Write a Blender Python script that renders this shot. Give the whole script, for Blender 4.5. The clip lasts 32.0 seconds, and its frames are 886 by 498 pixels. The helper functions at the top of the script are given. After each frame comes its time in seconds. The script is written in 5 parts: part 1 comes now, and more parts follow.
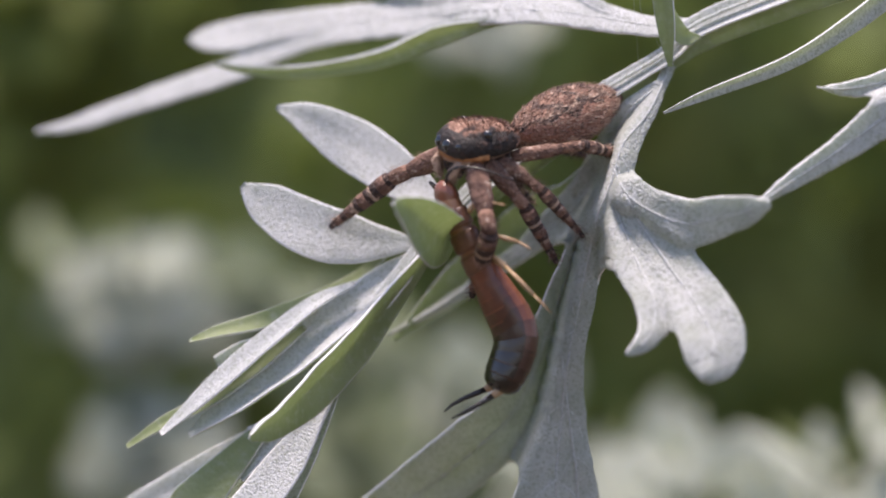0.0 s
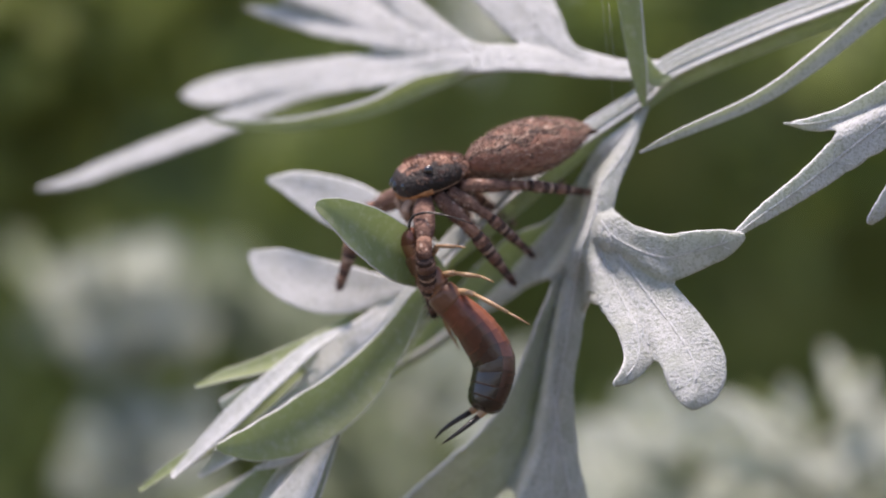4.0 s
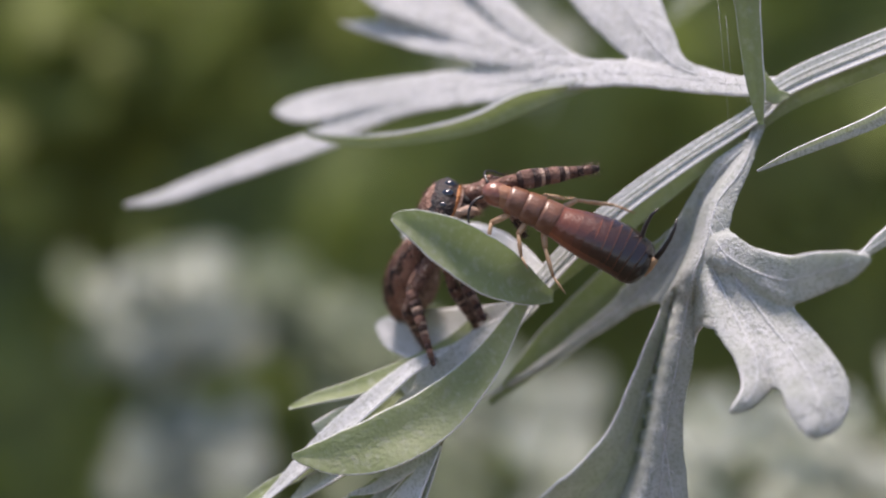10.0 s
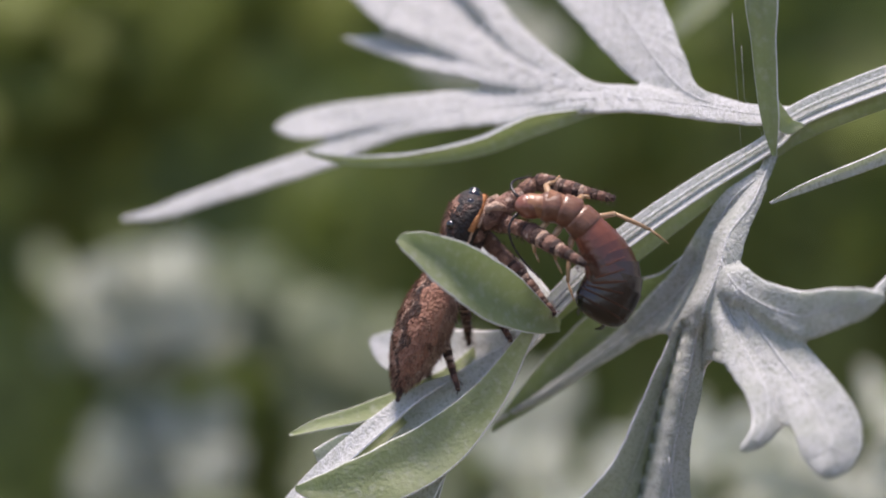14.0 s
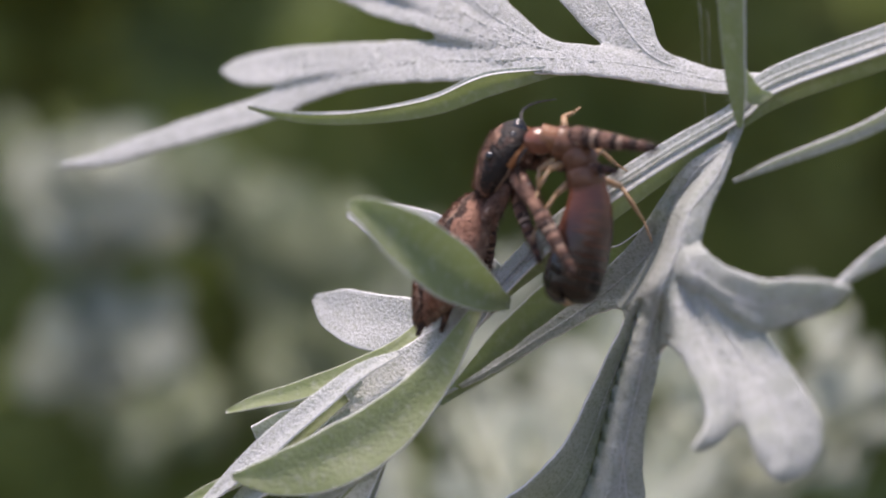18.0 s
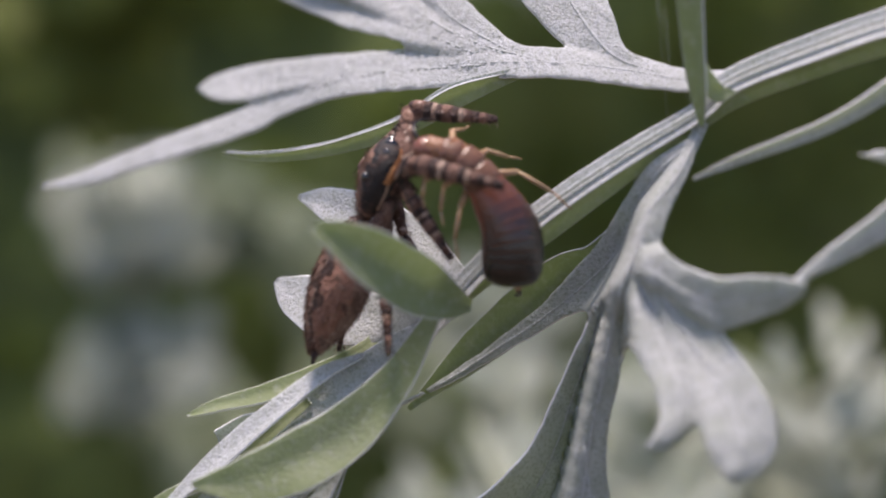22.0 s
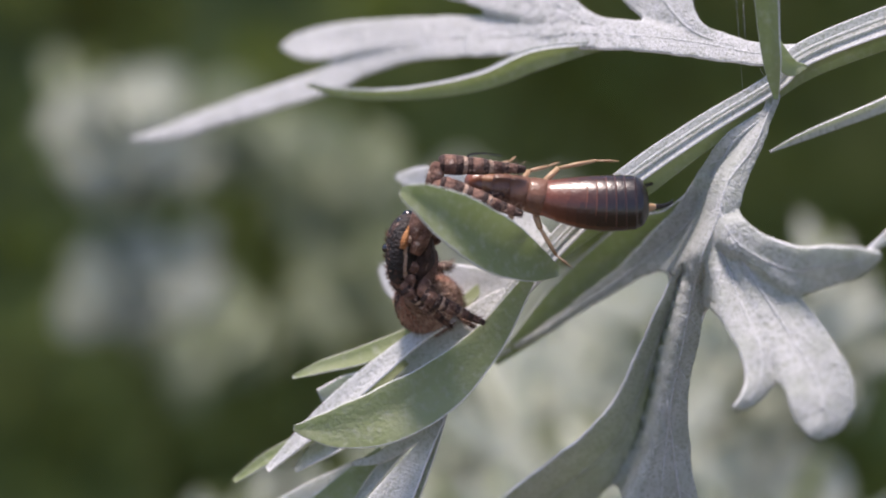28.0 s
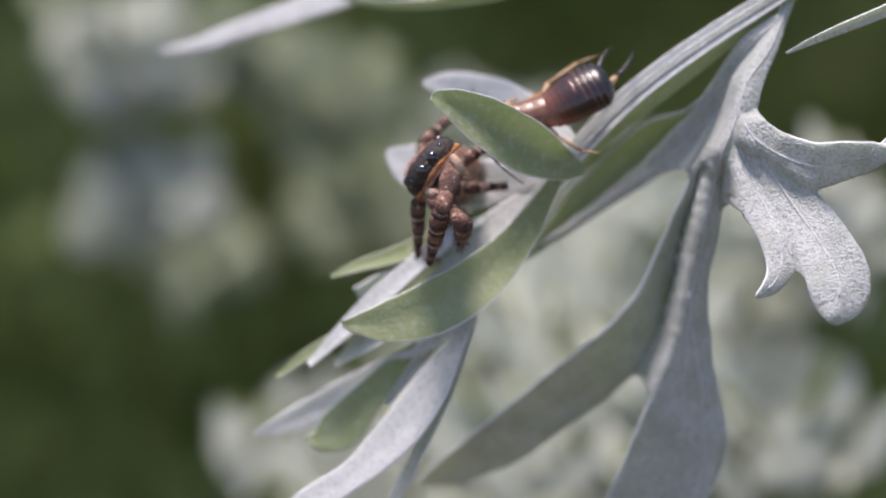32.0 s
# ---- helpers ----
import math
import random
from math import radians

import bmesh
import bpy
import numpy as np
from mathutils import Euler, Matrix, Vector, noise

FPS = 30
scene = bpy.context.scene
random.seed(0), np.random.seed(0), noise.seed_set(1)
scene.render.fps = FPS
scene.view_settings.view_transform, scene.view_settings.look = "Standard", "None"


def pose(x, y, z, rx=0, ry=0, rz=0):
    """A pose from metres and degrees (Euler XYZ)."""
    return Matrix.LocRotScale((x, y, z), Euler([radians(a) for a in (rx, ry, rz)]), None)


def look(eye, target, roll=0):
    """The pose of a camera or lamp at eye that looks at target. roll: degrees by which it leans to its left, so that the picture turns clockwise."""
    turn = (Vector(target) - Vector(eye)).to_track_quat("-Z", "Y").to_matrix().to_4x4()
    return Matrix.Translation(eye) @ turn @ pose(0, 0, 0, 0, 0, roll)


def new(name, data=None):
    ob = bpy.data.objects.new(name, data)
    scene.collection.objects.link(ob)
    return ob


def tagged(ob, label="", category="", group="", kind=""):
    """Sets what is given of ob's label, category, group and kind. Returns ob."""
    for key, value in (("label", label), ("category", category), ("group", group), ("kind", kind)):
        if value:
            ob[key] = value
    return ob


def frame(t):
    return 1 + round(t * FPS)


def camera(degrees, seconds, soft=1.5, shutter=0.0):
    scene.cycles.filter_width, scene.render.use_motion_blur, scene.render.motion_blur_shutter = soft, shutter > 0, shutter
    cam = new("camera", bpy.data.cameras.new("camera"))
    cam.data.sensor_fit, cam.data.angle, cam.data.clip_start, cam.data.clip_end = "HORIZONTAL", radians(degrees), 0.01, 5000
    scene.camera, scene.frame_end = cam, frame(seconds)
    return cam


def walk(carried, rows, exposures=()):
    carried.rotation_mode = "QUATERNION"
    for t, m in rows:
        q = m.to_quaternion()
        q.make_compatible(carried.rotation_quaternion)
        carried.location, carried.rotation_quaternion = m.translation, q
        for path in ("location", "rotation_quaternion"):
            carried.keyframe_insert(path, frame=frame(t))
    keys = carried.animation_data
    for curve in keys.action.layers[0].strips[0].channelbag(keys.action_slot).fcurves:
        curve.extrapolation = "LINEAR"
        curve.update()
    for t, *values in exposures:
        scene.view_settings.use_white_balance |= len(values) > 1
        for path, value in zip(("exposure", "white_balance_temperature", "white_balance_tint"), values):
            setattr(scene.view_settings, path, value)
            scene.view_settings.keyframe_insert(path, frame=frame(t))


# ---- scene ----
# A jumping spider with an earwig on a silvery-leaved plant. Plan in millimetres, world in metres.
MM = 0.001
PATH = [
    (0, (0.687, -84.976, -4.751), (2.301, -1.027, -2.292), 0.91),
    (0.5, (0.566, -85.206, -4.362), (3.036, -1.265, -2.410), 1.37),
    (1, (1.962, -86.025, -4.203), (3.355, -2.069, -1.859), 0.98),
    (1.5, (1.734, -87.153, -4.274), (3.702, -3.224, -1.435), 1.21),
    (2, (1.541, -87.857, -3.654), (3.173, -3.915, -0.999), 0.38),
    (2.5, (0.529, -88.235, -3.567), (2.555, -4.314, -0.546), 0.13),
    (4.5, (0.245, -89.136, -4.108), (2.361, -5.231, -0.710), -1.75),
    (5, (1.161, -88.177, -4.443), (2.415, -4.249, -1.188), -1.59),
    (5.5, (2.688, -86.845, -4.922), (3.273, -2.910, -1.674), -1.33),
    (6, (3.908, -86.045, -5.848), (3.666, -2.167, -1.323), -0.15),
    (6.5, (5.992, -85.283, -5.101), (3.846, -1.483, 0.288), 0.07),
    (7, (5.079, -85.517, -3.982), (3.741, -1.758, 2.238), 0.33),
    (7.5, (4.181, -85.811, -5.167), (3.715, -2.170, 2.580), 0.07),
    (8, (4.323, -85.717, -6.076), (3.054, -2.089, 1.717), 0.47),
    (8.5, (3.913, -85.227, -6.021), (1.988, -1.526, 0.786), 0.93),
    (9, (3.372, -83.552, -6.122), (0.978, 0.152, 0.509), 1.12),
    (9.5, (-1.878, -85.560, -4.526), (-1.235, -1.702, 0.311), 0.90),
    (10, (-2.159, -85.564, -5.156), (-2.298, -1.765, 0.649), -0.33),
    (10.5, (-1.839, -86.221, -4.364), (-1.196, -2.391, 0.941), -1.41),
    (11, (-2.110, -87.935, -4.039), (-0.632, -4.103, 1.075), -1.91),
    (11.5, (-3.656, -88.469, -4.570), (-1.006, -4.700, 1.049), -1.27),
    (12, (-3.921, -88.305, -1.627), (-1.747, -4.418, 2.145), -1.91),
    (12.5, (-3.827, -87.093, -2.439), (-2.424, -3.232, 2.191), -1.64),
    (13, (-2.766, -85.743, -4.902), (-2.125, -1.990, 1.506), -0.23),
    (13.5, (-3.326, -84.950, -5.470), (-2.364, -1.242, 1.458), 0.56),
    (14, (-3.637, -84.286, -3.180), (-2.609, -0.453, 2.016), 0.56),
    (14.5, (-4.075, -84.151, 0.548), (-2.738, -0.166, 1.400), -0.01),
    (16.5, (-1.956, -80.448, 5.494), (-2.021, 3.484, 2.111), 0.41),
    (17, (-2.404, -79.344, 4.902), (-1.562, 4.583, 1.516), 0.38),
    (17.5, (-1.889, -80.130, 3.660), (-0.651, 3.816, 0.937), 0.90),
    (18, (-1.238, -79.960, 2.541), (-0.042, 4.013, 0.756), 1.32),
    (18.5, (-1.539, -80.211, 2.619), (-0.037, 3.752, 0.639), 1.66),
    (19, (-1.791, -79.323, 2.665), (-1.087, 4.648, 0.555), 1.94),
    (19.5, (-2.059, -79.152, 3.339), (-0.546, 4.781, 0.333), 1.68),
    (20, (-0.879, -79.368, 2.690), (0.112, 4.588, 0.153), 1.23),
    (20.5, (1.139, -79.610, 1.254), (1.082, 4.384, 0.266), 1.06),
    (21, (1.528, -79.727, 0.271), (0.810, 4.270, 0.426), 1.64),
    (21.5, (2.056, -79.459, 2.647), (-0.071, 4.492, 0.702), 0.72),
    (22, (3.889, -79.267, 1.155), (1.549, 4.700, 0.922), 1.09),
    (22.5, (3.348, -80.743, 1.055), (1.454, 3.235, 0.877), 0.95),
    (23, (3.141, -82.223, 2.189), (1.301, 1.743, 0.690), 0.32),
    (23.5, (0.650, -83.049, 4.152), (0.490, 0.888, 0.895), -0.32),
    (24, (-0.564, -83.028, 6.133), (-0.479, 0.835, 1.339), -0.70),
    (24.5, (0.834, -83.446, 5.250), (-0.513, 0.436, 1.012), -0.55),
    (26.5, (1.308, -83.502, 4.091), (0.612, 0.468, 1.953), -1.05),
    (27, (2.165, -81.283, 4.556), (0.667, 2.627, 0.955), -0.09),
    (27.5, (0.882, -83.380, 5.155), (-1.278, 0.396, -0.577), -0.06),
    (28, (-0.460, -84.187, 5.243), (-2.519, -0.409, -0.504), 0.01),
    (28.5, (-0.874, -83.787, 6.775), (-3.075, -0.147, -0.672), -0.24),
    (29, (-0.654, -84.509, 5.131), (-2.660, -0.796, -1.501), -0.84),
    (29.5, (-0.217, -85.038, 4.306), (-2.725, -1.297, -1.792), -1.16),
    (30, (-1.899, -85.203, 7.379), (-3.153, -1.707, -1.724), -1.91),
    (30.5, (-2.492, -85.693, 6.226), (-3.994, -2.206, -2.912), -1.38),
    (31, (-2.262, -86.438, 4.807), (-3.117, -2.913, -4.078), -1.14),
    (31.5, (-2.753, -87.638, 5.807), (-3.720, -4.245, -4.230), -1.49),
    (32, (-3.675, -88.472, 4.854), (-4.121, -5.033, -4.829), -0.79),
]
EXPOSURES = [(0, 0.95, 6860), (5, 0.87, 6860), (7, 0.83, 6860), (9, 0.84, 6840), (11, 0.80, 6840), (14, 0.83, 6840), (18, 0.70, 6860), (24, 0.63, 6760), (27, 0.71, 6740), (29, 0.90, 6720), (32, 0.87, 6640)]
cam = camera(28.0, 32.0, soft=2.0)
cam.data.dof.use_dof = True
cam.data.dof.focus_distance = 83 * MM
cam.data.dof.aperture_fstop = 22.0


def mm(p):
    return Vector(p) * MM


walk(cam, [(t, look(mm(eye), mm(target), roll)) for t, eye, target, roll in PATH], [(t, stops, kelvin, 23) for t, stops, kelvin in EXPOSURES])

# ---- light ----
world = bpy.data.worlds.new("sky")
scene.world = world
world.use_nodes = True
sky = world.node_tree.nodes.new("ShaderNodeTexSky")
sky.sky_type, sky.sun_disc = "NISHITA", False
sky.sun_elevation, sky.sun_rotation = radians(83), radians(240)
world.node_tree.nodes["Background"].inputs[1].default_value = 0.105
world.node_tree.links.new(sky.outputs[0], world.node_tree.nodes["Background"].inputs[0])
sun = new("sun", bpy.data.lights.new("sun", "SUN"))
sun.data.energy, sun.data.angle, sun.data.color = 3.25, radians(14), (1.0, 0.94, 0.85)
sun.matrix_world = look((-0.06, -0.035, 0.6), (0, 0, 0))


# ---- materials ----
def rgb(r, g, b):
    return (r, g, b, 1.0)


def material(name, base, second, scale, rough=0.6, bump=0.3, bump_scale=None, spots=None, spot_scale=20.0, spot_at=0.6, spot_soft=0.06,
             subsurface=0.0, coat=0.0, detail=6.0, stretch=None, spread=(0.35, 0.65), through_light=None, thin=0.38):
    """Two base colours mixed by coarse noise, a third in spots, and fine relief. Scales per metre."""
    mat = bpy.data.materials.new(name)
    mat.use_nodes = True
    tree = mat.node_tree
    node, link = tree.nodes.new, tree.links.new
    bsdf = tree.nodes["Principled BSDF"]
    where = node("ShaderNodeTexCoord").outputs["Object"]
    if stretch:
        mapping = node("ShaderNodeMapping")
        mapping.inputs["Scale"].default_value = stretch
        link(where, mapping.inputs["Vector"])
        where = mapping.outputs[0]
    coarse = node("ShaderNodeTexNoise")
    coarse.inputs["Scale"].default_value, coarse.inputs["Detail"].default_value = scale, detail
    link(where, coarse.inputs["Vector"])
    ramp = node("ShaderNodeValToRGB")
    ramp.color_ramp.elements[0].color, ramp.color_ramp.elements[1].color = base, second
    ramp.color_ramp.elements[0].position, ramp.color_ramp.elements[1].position = spread
    link(coarse.outputs["Fac"], ramp.inputs["Fac"])
    colour = ramp.outputs["Color"]
    if spots:
        dots = node("ShaderNodeTexNoise")
        dots.inputs["Scale"].default_value, dots.inputs["Detail"].default_value = spot_scale, 3
        link(where, dots.inputs["Vector"])
        cut = node("ShaderNodeValToRGB")
        cut.color_ramp.elements[0].position, cut.color_ramp.elements[1].position = spot_at, spot_at + spot_soft
        link(dots.outputs["Fac"], cut.inputs["Fac"])
        mix = node("ShaderNodeMixRGB")
        mix.inputs[2].default_value = spots
        link(cut.outputs["Color"], mix.inputs[0])
        link(colour, mix.inputs[1])
        colour = mix.outputs[0]
    link(colour, bsdf.inputs["Base Color"])
    fine = node("ShaderNodeTexNoise")
    fine.inputs["Scale"].default_value, fine.inputs["Detail"].default_value = bump_scale or scale * 6, 4
    link(where, fine.inputs["Vector"])
    relief = node("ShaderNodeBump")
    relief.inputs["Strength"].default_value, relief.inputs["Distance"].default_value = bump, 0.0002
    link(fine.outputs["Fac"], relief.inputs["Height"])
    link(relief.outputs[0], bsdf.inputs["Normal"])
    bsdf.inputs["Roughness"].default_value = rough
    bsdf.inputs["Subsurface Weight"].default_value = subsurface
    bsdf.inputs["Subsurface Radius"].default_value = (0.0008, 0.0006, 0.0003)
    bsdf.inputs["Coat Weight"].default_value = coat
    bsdf.inputs["Coat Roughness"].default_value = 0.15
    if through_light:
        glow = node("ShaderNodeBsdfTranslucent")
        glow.inputs["Color"].default_value = through_light
        both = node("ShaderNodeMixShader")
        both.inputs[0].default_value = thin
        link(bsdf.outputs[0], both.inputs[1])
        link(glow.outputs[0], both.inputs[2])
        link(both.outputs[0], tree.nodes["Material Output"].inputs["Surface"])
    return mat


silver = material("silver_down", rgb(.75, .77, .80), rgb(.87, .885, .93), 1500, 0.9, 0.7, 9000, rgb(.50, .53, .50), 7500, 0.50, 0.14, through_light=rgb(.66, .71, .60))
# Darker copy of silver: the hanging leaf's shade is put into its colour.
silver_shaded = material("shaded_silver_down", rgb(.52, .55, .53), rgb(.69, .71, .72), 700, 0.9, 0.7, 9000, rgb(.37, .41, .35), 6500, 0.48, 0.22, through_light=rgb(.55, .61, .47), thin=0.28)
silver_rim = material("silver_rim", rgb(.80, .81, .83), rgb(.90, .91, .93), 900, 0.85, 0.4, 5200)
green = material("green_underside", rgb(.31, .355, .21), rgb(.43, .47, .315), 420, 0.7, 0.4, 5000, rgb(.54, .565, .47), 2600, 0.50, 0.25, through_light=rgb(.46, .58, .22), thin=0.52)
green_rim = material("green_rim", rgb(.58, .61, .53), rgb(.70, .73, .66), 900, 0.8, 0.4, 5200)
far_silver = material("far_silver", rgb(.72, .75, .69), rgb(.90, .91, .87), 60, 0.8, 0.2, 900, through_light=rgb(.70, .75, .60))
# Two dimmer copies of far_silver, with the farther sprays' shade in the colour.
far_half_shade = material("far_half_shade", rgb(.60, .635, .57), rgb(.78, .80, .74), 60, 0.8, 0.2, 900, through_light=rgb(.60, .66, .50))
far_deep_shade = material("far_deep_shade", rgb(.42, .47, .33), rgb(.58, .62, .49), 60, 0.8, 0.2, 900, through_light=rgb(.48, .56, .36))
far_green = material("far_green", rgb(.155, .205, .048), rgb(.275, .34, .097), 7, 0.6, 0.3, 300, through_light=rgb(.30, .40, .08))
far_lime = material("far_lime", rgb(.22, .265, .064), rgb(.36, .415, .13), 9, 0.6, 0.3, 300, through_light=rgb(.40, .48, .11))
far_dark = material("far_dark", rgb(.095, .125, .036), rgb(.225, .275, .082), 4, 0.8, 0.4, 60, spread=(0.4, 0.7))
soil = material("soil", rgb(.05, .04, .025), rgb(.09, .075, .05), 12, 0.95, 0.5, 120)
fur_brown = material("brown_fur", rgb(.135, .066, .046), rgb(.40, .225, .160), 1300, 0.8, 1.0, 7000, rgb(.58, .43, .35), 2600, 0.62)
fur_side = material("salmon_fur", rgb(.27, .125, .085), rgb(.46, .245, .175), 1100, 0.75, 1.0, 7000, rgb(.14, .07, .05), 2100, 0.60, 0.1)
fur_dark = material("dark_fur", rgb(.024, .014, .012), rgb(.085, .045, .035), 1800, 0.75, 0.9, 6000, rgb(.36, .25, .20), 3200, 0.64)
fur_black = material("black_fur", rgb(.006, .005, .005), rgb(.028, .018, .015), 1800, 0.6, 0.8, 6000, rgb(.16, .10, .07), 3000, 0.68)
fur_belly = material("belly_fur", rgb(.20, .115, .082), rgb(.38, .245, .185), 1300, 0.8, 0.9, 6000, rgb(.52, .40, .33), 2600, 0.61)
fur_orange = material("orange_hair", rgb(.36, .14, .045), rgb(.54, .25, .10), 2500, 0.8, 0.8, 7000)
fur_leg = material("leg_fur", rgb(.095, .046, .034), rgb(.27, .150, .110), 1700, 0.8, 0.9, 6000, rgb(.52, .39, .32), 2600, 0.62)
fur_pale = material("pale_hair", rgb(.32, .205, .15), rgb(.56, .41, .32), 2500, 0.85, 0.9, 7000)
eye_black = material("eye_lens", rgb(.004, .004, .005), rgb(.008, .008, .01), 800, 0.06, 0.0, coat=1.0)
silk_white = material("silk_white", rgb(.7, .72, .74), rgb(.8, .81, .83), 900, 0.5, 0.1, 5000)
shell = material("chestnut_shell", rgb(.15, .050, .026), rgb(.25, .09, .05), 900, 0.32, 0.25, 5000, coat=0.5, subsurface=0.1)
shell_mid = material("plate_shell", rgb(.130, .055, .031), rgb(.22, .105, .060), 1100, 0.36, 0.4, 2500, coat=0.15, subsurface=0.1)
tone = (0.84, 0.76, 0.62, 0.43, 0.27, 0.16, 0.10, 0.065, 0.05, 0.04)
flank_tone = (1.05, 1.0, 0.92, 0.80, 0.62, 0.44, 0.30, 0.20, 0.13, 0.09)
abdomen_shell = [material("abdomen_shell", rgb(.165 * f, .046 * f + .002, .022 * f + .002), rgb(.26 * f, .082 * f + .003, .042 * f + .003), 900, .26 + .1 * f, 0.2, 3000, coat=0.12 + 0.4 * max(1 - f, 0)) for f in tone]
flank_shell = [material("flank_shell", rgb(.19 * f, .058 * f + .002, .028 * f + .003), rgb(.30 * f, .105 * f + .003, .054 * f + .005), 1100, .26 + .1 * f, 0.2, 3000, coat=0.12 + 0.4 * max(1 - f, 0), subsurface=0.1) for f in flank_tone]
shell_pale = material("amber_shell", rgb(.20, .085, .038), rgb(.31, .145, .07), 900, 0.34, 0.4, 2500, coat=0.4, subsurface=0.25)
amber = material("amber_leg", rgb(.36, .22, .12), rgb(.50, .34, .20), 1500, 0.42, 0.2, 6000, subsurface=0.3)
black_shell = material("black_shell", rgb(.008, .006, .006), rgb(.018, .012, .010), 1500, 0.35, 0.2, 6000, coat=0.2)


# ---- helpers ----
def part(name, bm, mats, parent, label="", smooth=True):
    """Links a bmesh as one mesh object under a thing or a part."""
    mesh = bpy.data.meshes.new(name)
    for f in bm.faces:
        f.smooth = smooth
    bm.to_mesh(mesh)
    bm.free()
    for m in mats if isinstance(mats, (list, tuple)) else [mats]:
        mesh.materials.append(m)
    ob = new(name, mesh)
    ob.parent = parent
    if label:
        ob["label"] = label
    return ob


def thing(name, label, category, group="", kind=""):
    return tagged(new(name), label, category, group, kind)


def curve_point(pts, u):
    """A point at u (0 to 1) of a smooth curve through pts, which may carry more than three numbers."""
    n = len(pts) - 1
    i = min(int(u * n), n - 1)
    f = u * n - i
    p1, p2 = np.array(pts[i], float), np.array(pts[i + 1], float)
    p0 = np.array(pts[i - 1], float) if i > 0 else 2 * p1 - p2
    p3 = np.array(pts[i + 2], float) if i + 2 <= n else 2 * p2 - p1
    return 0.5 * (2 * p1 + (p2 - p0) * f + (2 * p0 - 5 * p1 + 4 * p2 - p3) * f * f + (3 * p1 - p0 - 3 * p2 + p3) * f ** 3)


def tube(bm, pts, sides=8, mat=0):
    """A round tube through rows of x, y, z, radius (any unit already in metres)."""
    rings = []
    pts = [np.array(p, float) for p in pts]
    for i, p in enumerate(pts):
        t = Vector((pts[min(i + 1, len(pts) - 1)] - pts[max(i - 1, 0)])[:3]).normalized()
        a = t.orthogonal().normalized() if i == 0 else (a - t * a.dot(t)).normalized()
        b = t.cross(a)
        rings.append([bm.verts.new(Vector(p[:3]) + (a * math.cos(k * math.tau / sides) + b * math.sin(k * math.tau / sides)) * p[3]) for k in range(sides)])
    for r0, r1 in zip(rings, rings[1:]):
        for k in range(sides):
            bm.faces.new((r0[k], r0[(k + 1) % sides], r1[(k + 1) % sides], r1[k])).material_index = mat
    for ring in (list(reversed(rings[0])), rings[-1]):
        bm.faces.new(ring).material_index = mat


def ellipsoid(bm, centre, radii, seg=16, rings=10, mat=0, warp=None):
    """A rounded body, its radii in metres along x, y and z."""
    made = bmesh.ops.create_uvsphere(bm, u_segments=seg, v_segments=rings, radius=1.0)["verts"]
    for v in made:
        c = v.co.copy()
        if warp:
            c = warp(c)
        v.co = Vector((c.x * radii[0] + centre[0], c.y * radii[1] + centre[1], c.z * radii[2] + centre[2]))
    for f in {f for v in made for f in v.link_faces}:
        f.material_index = mat
    return made


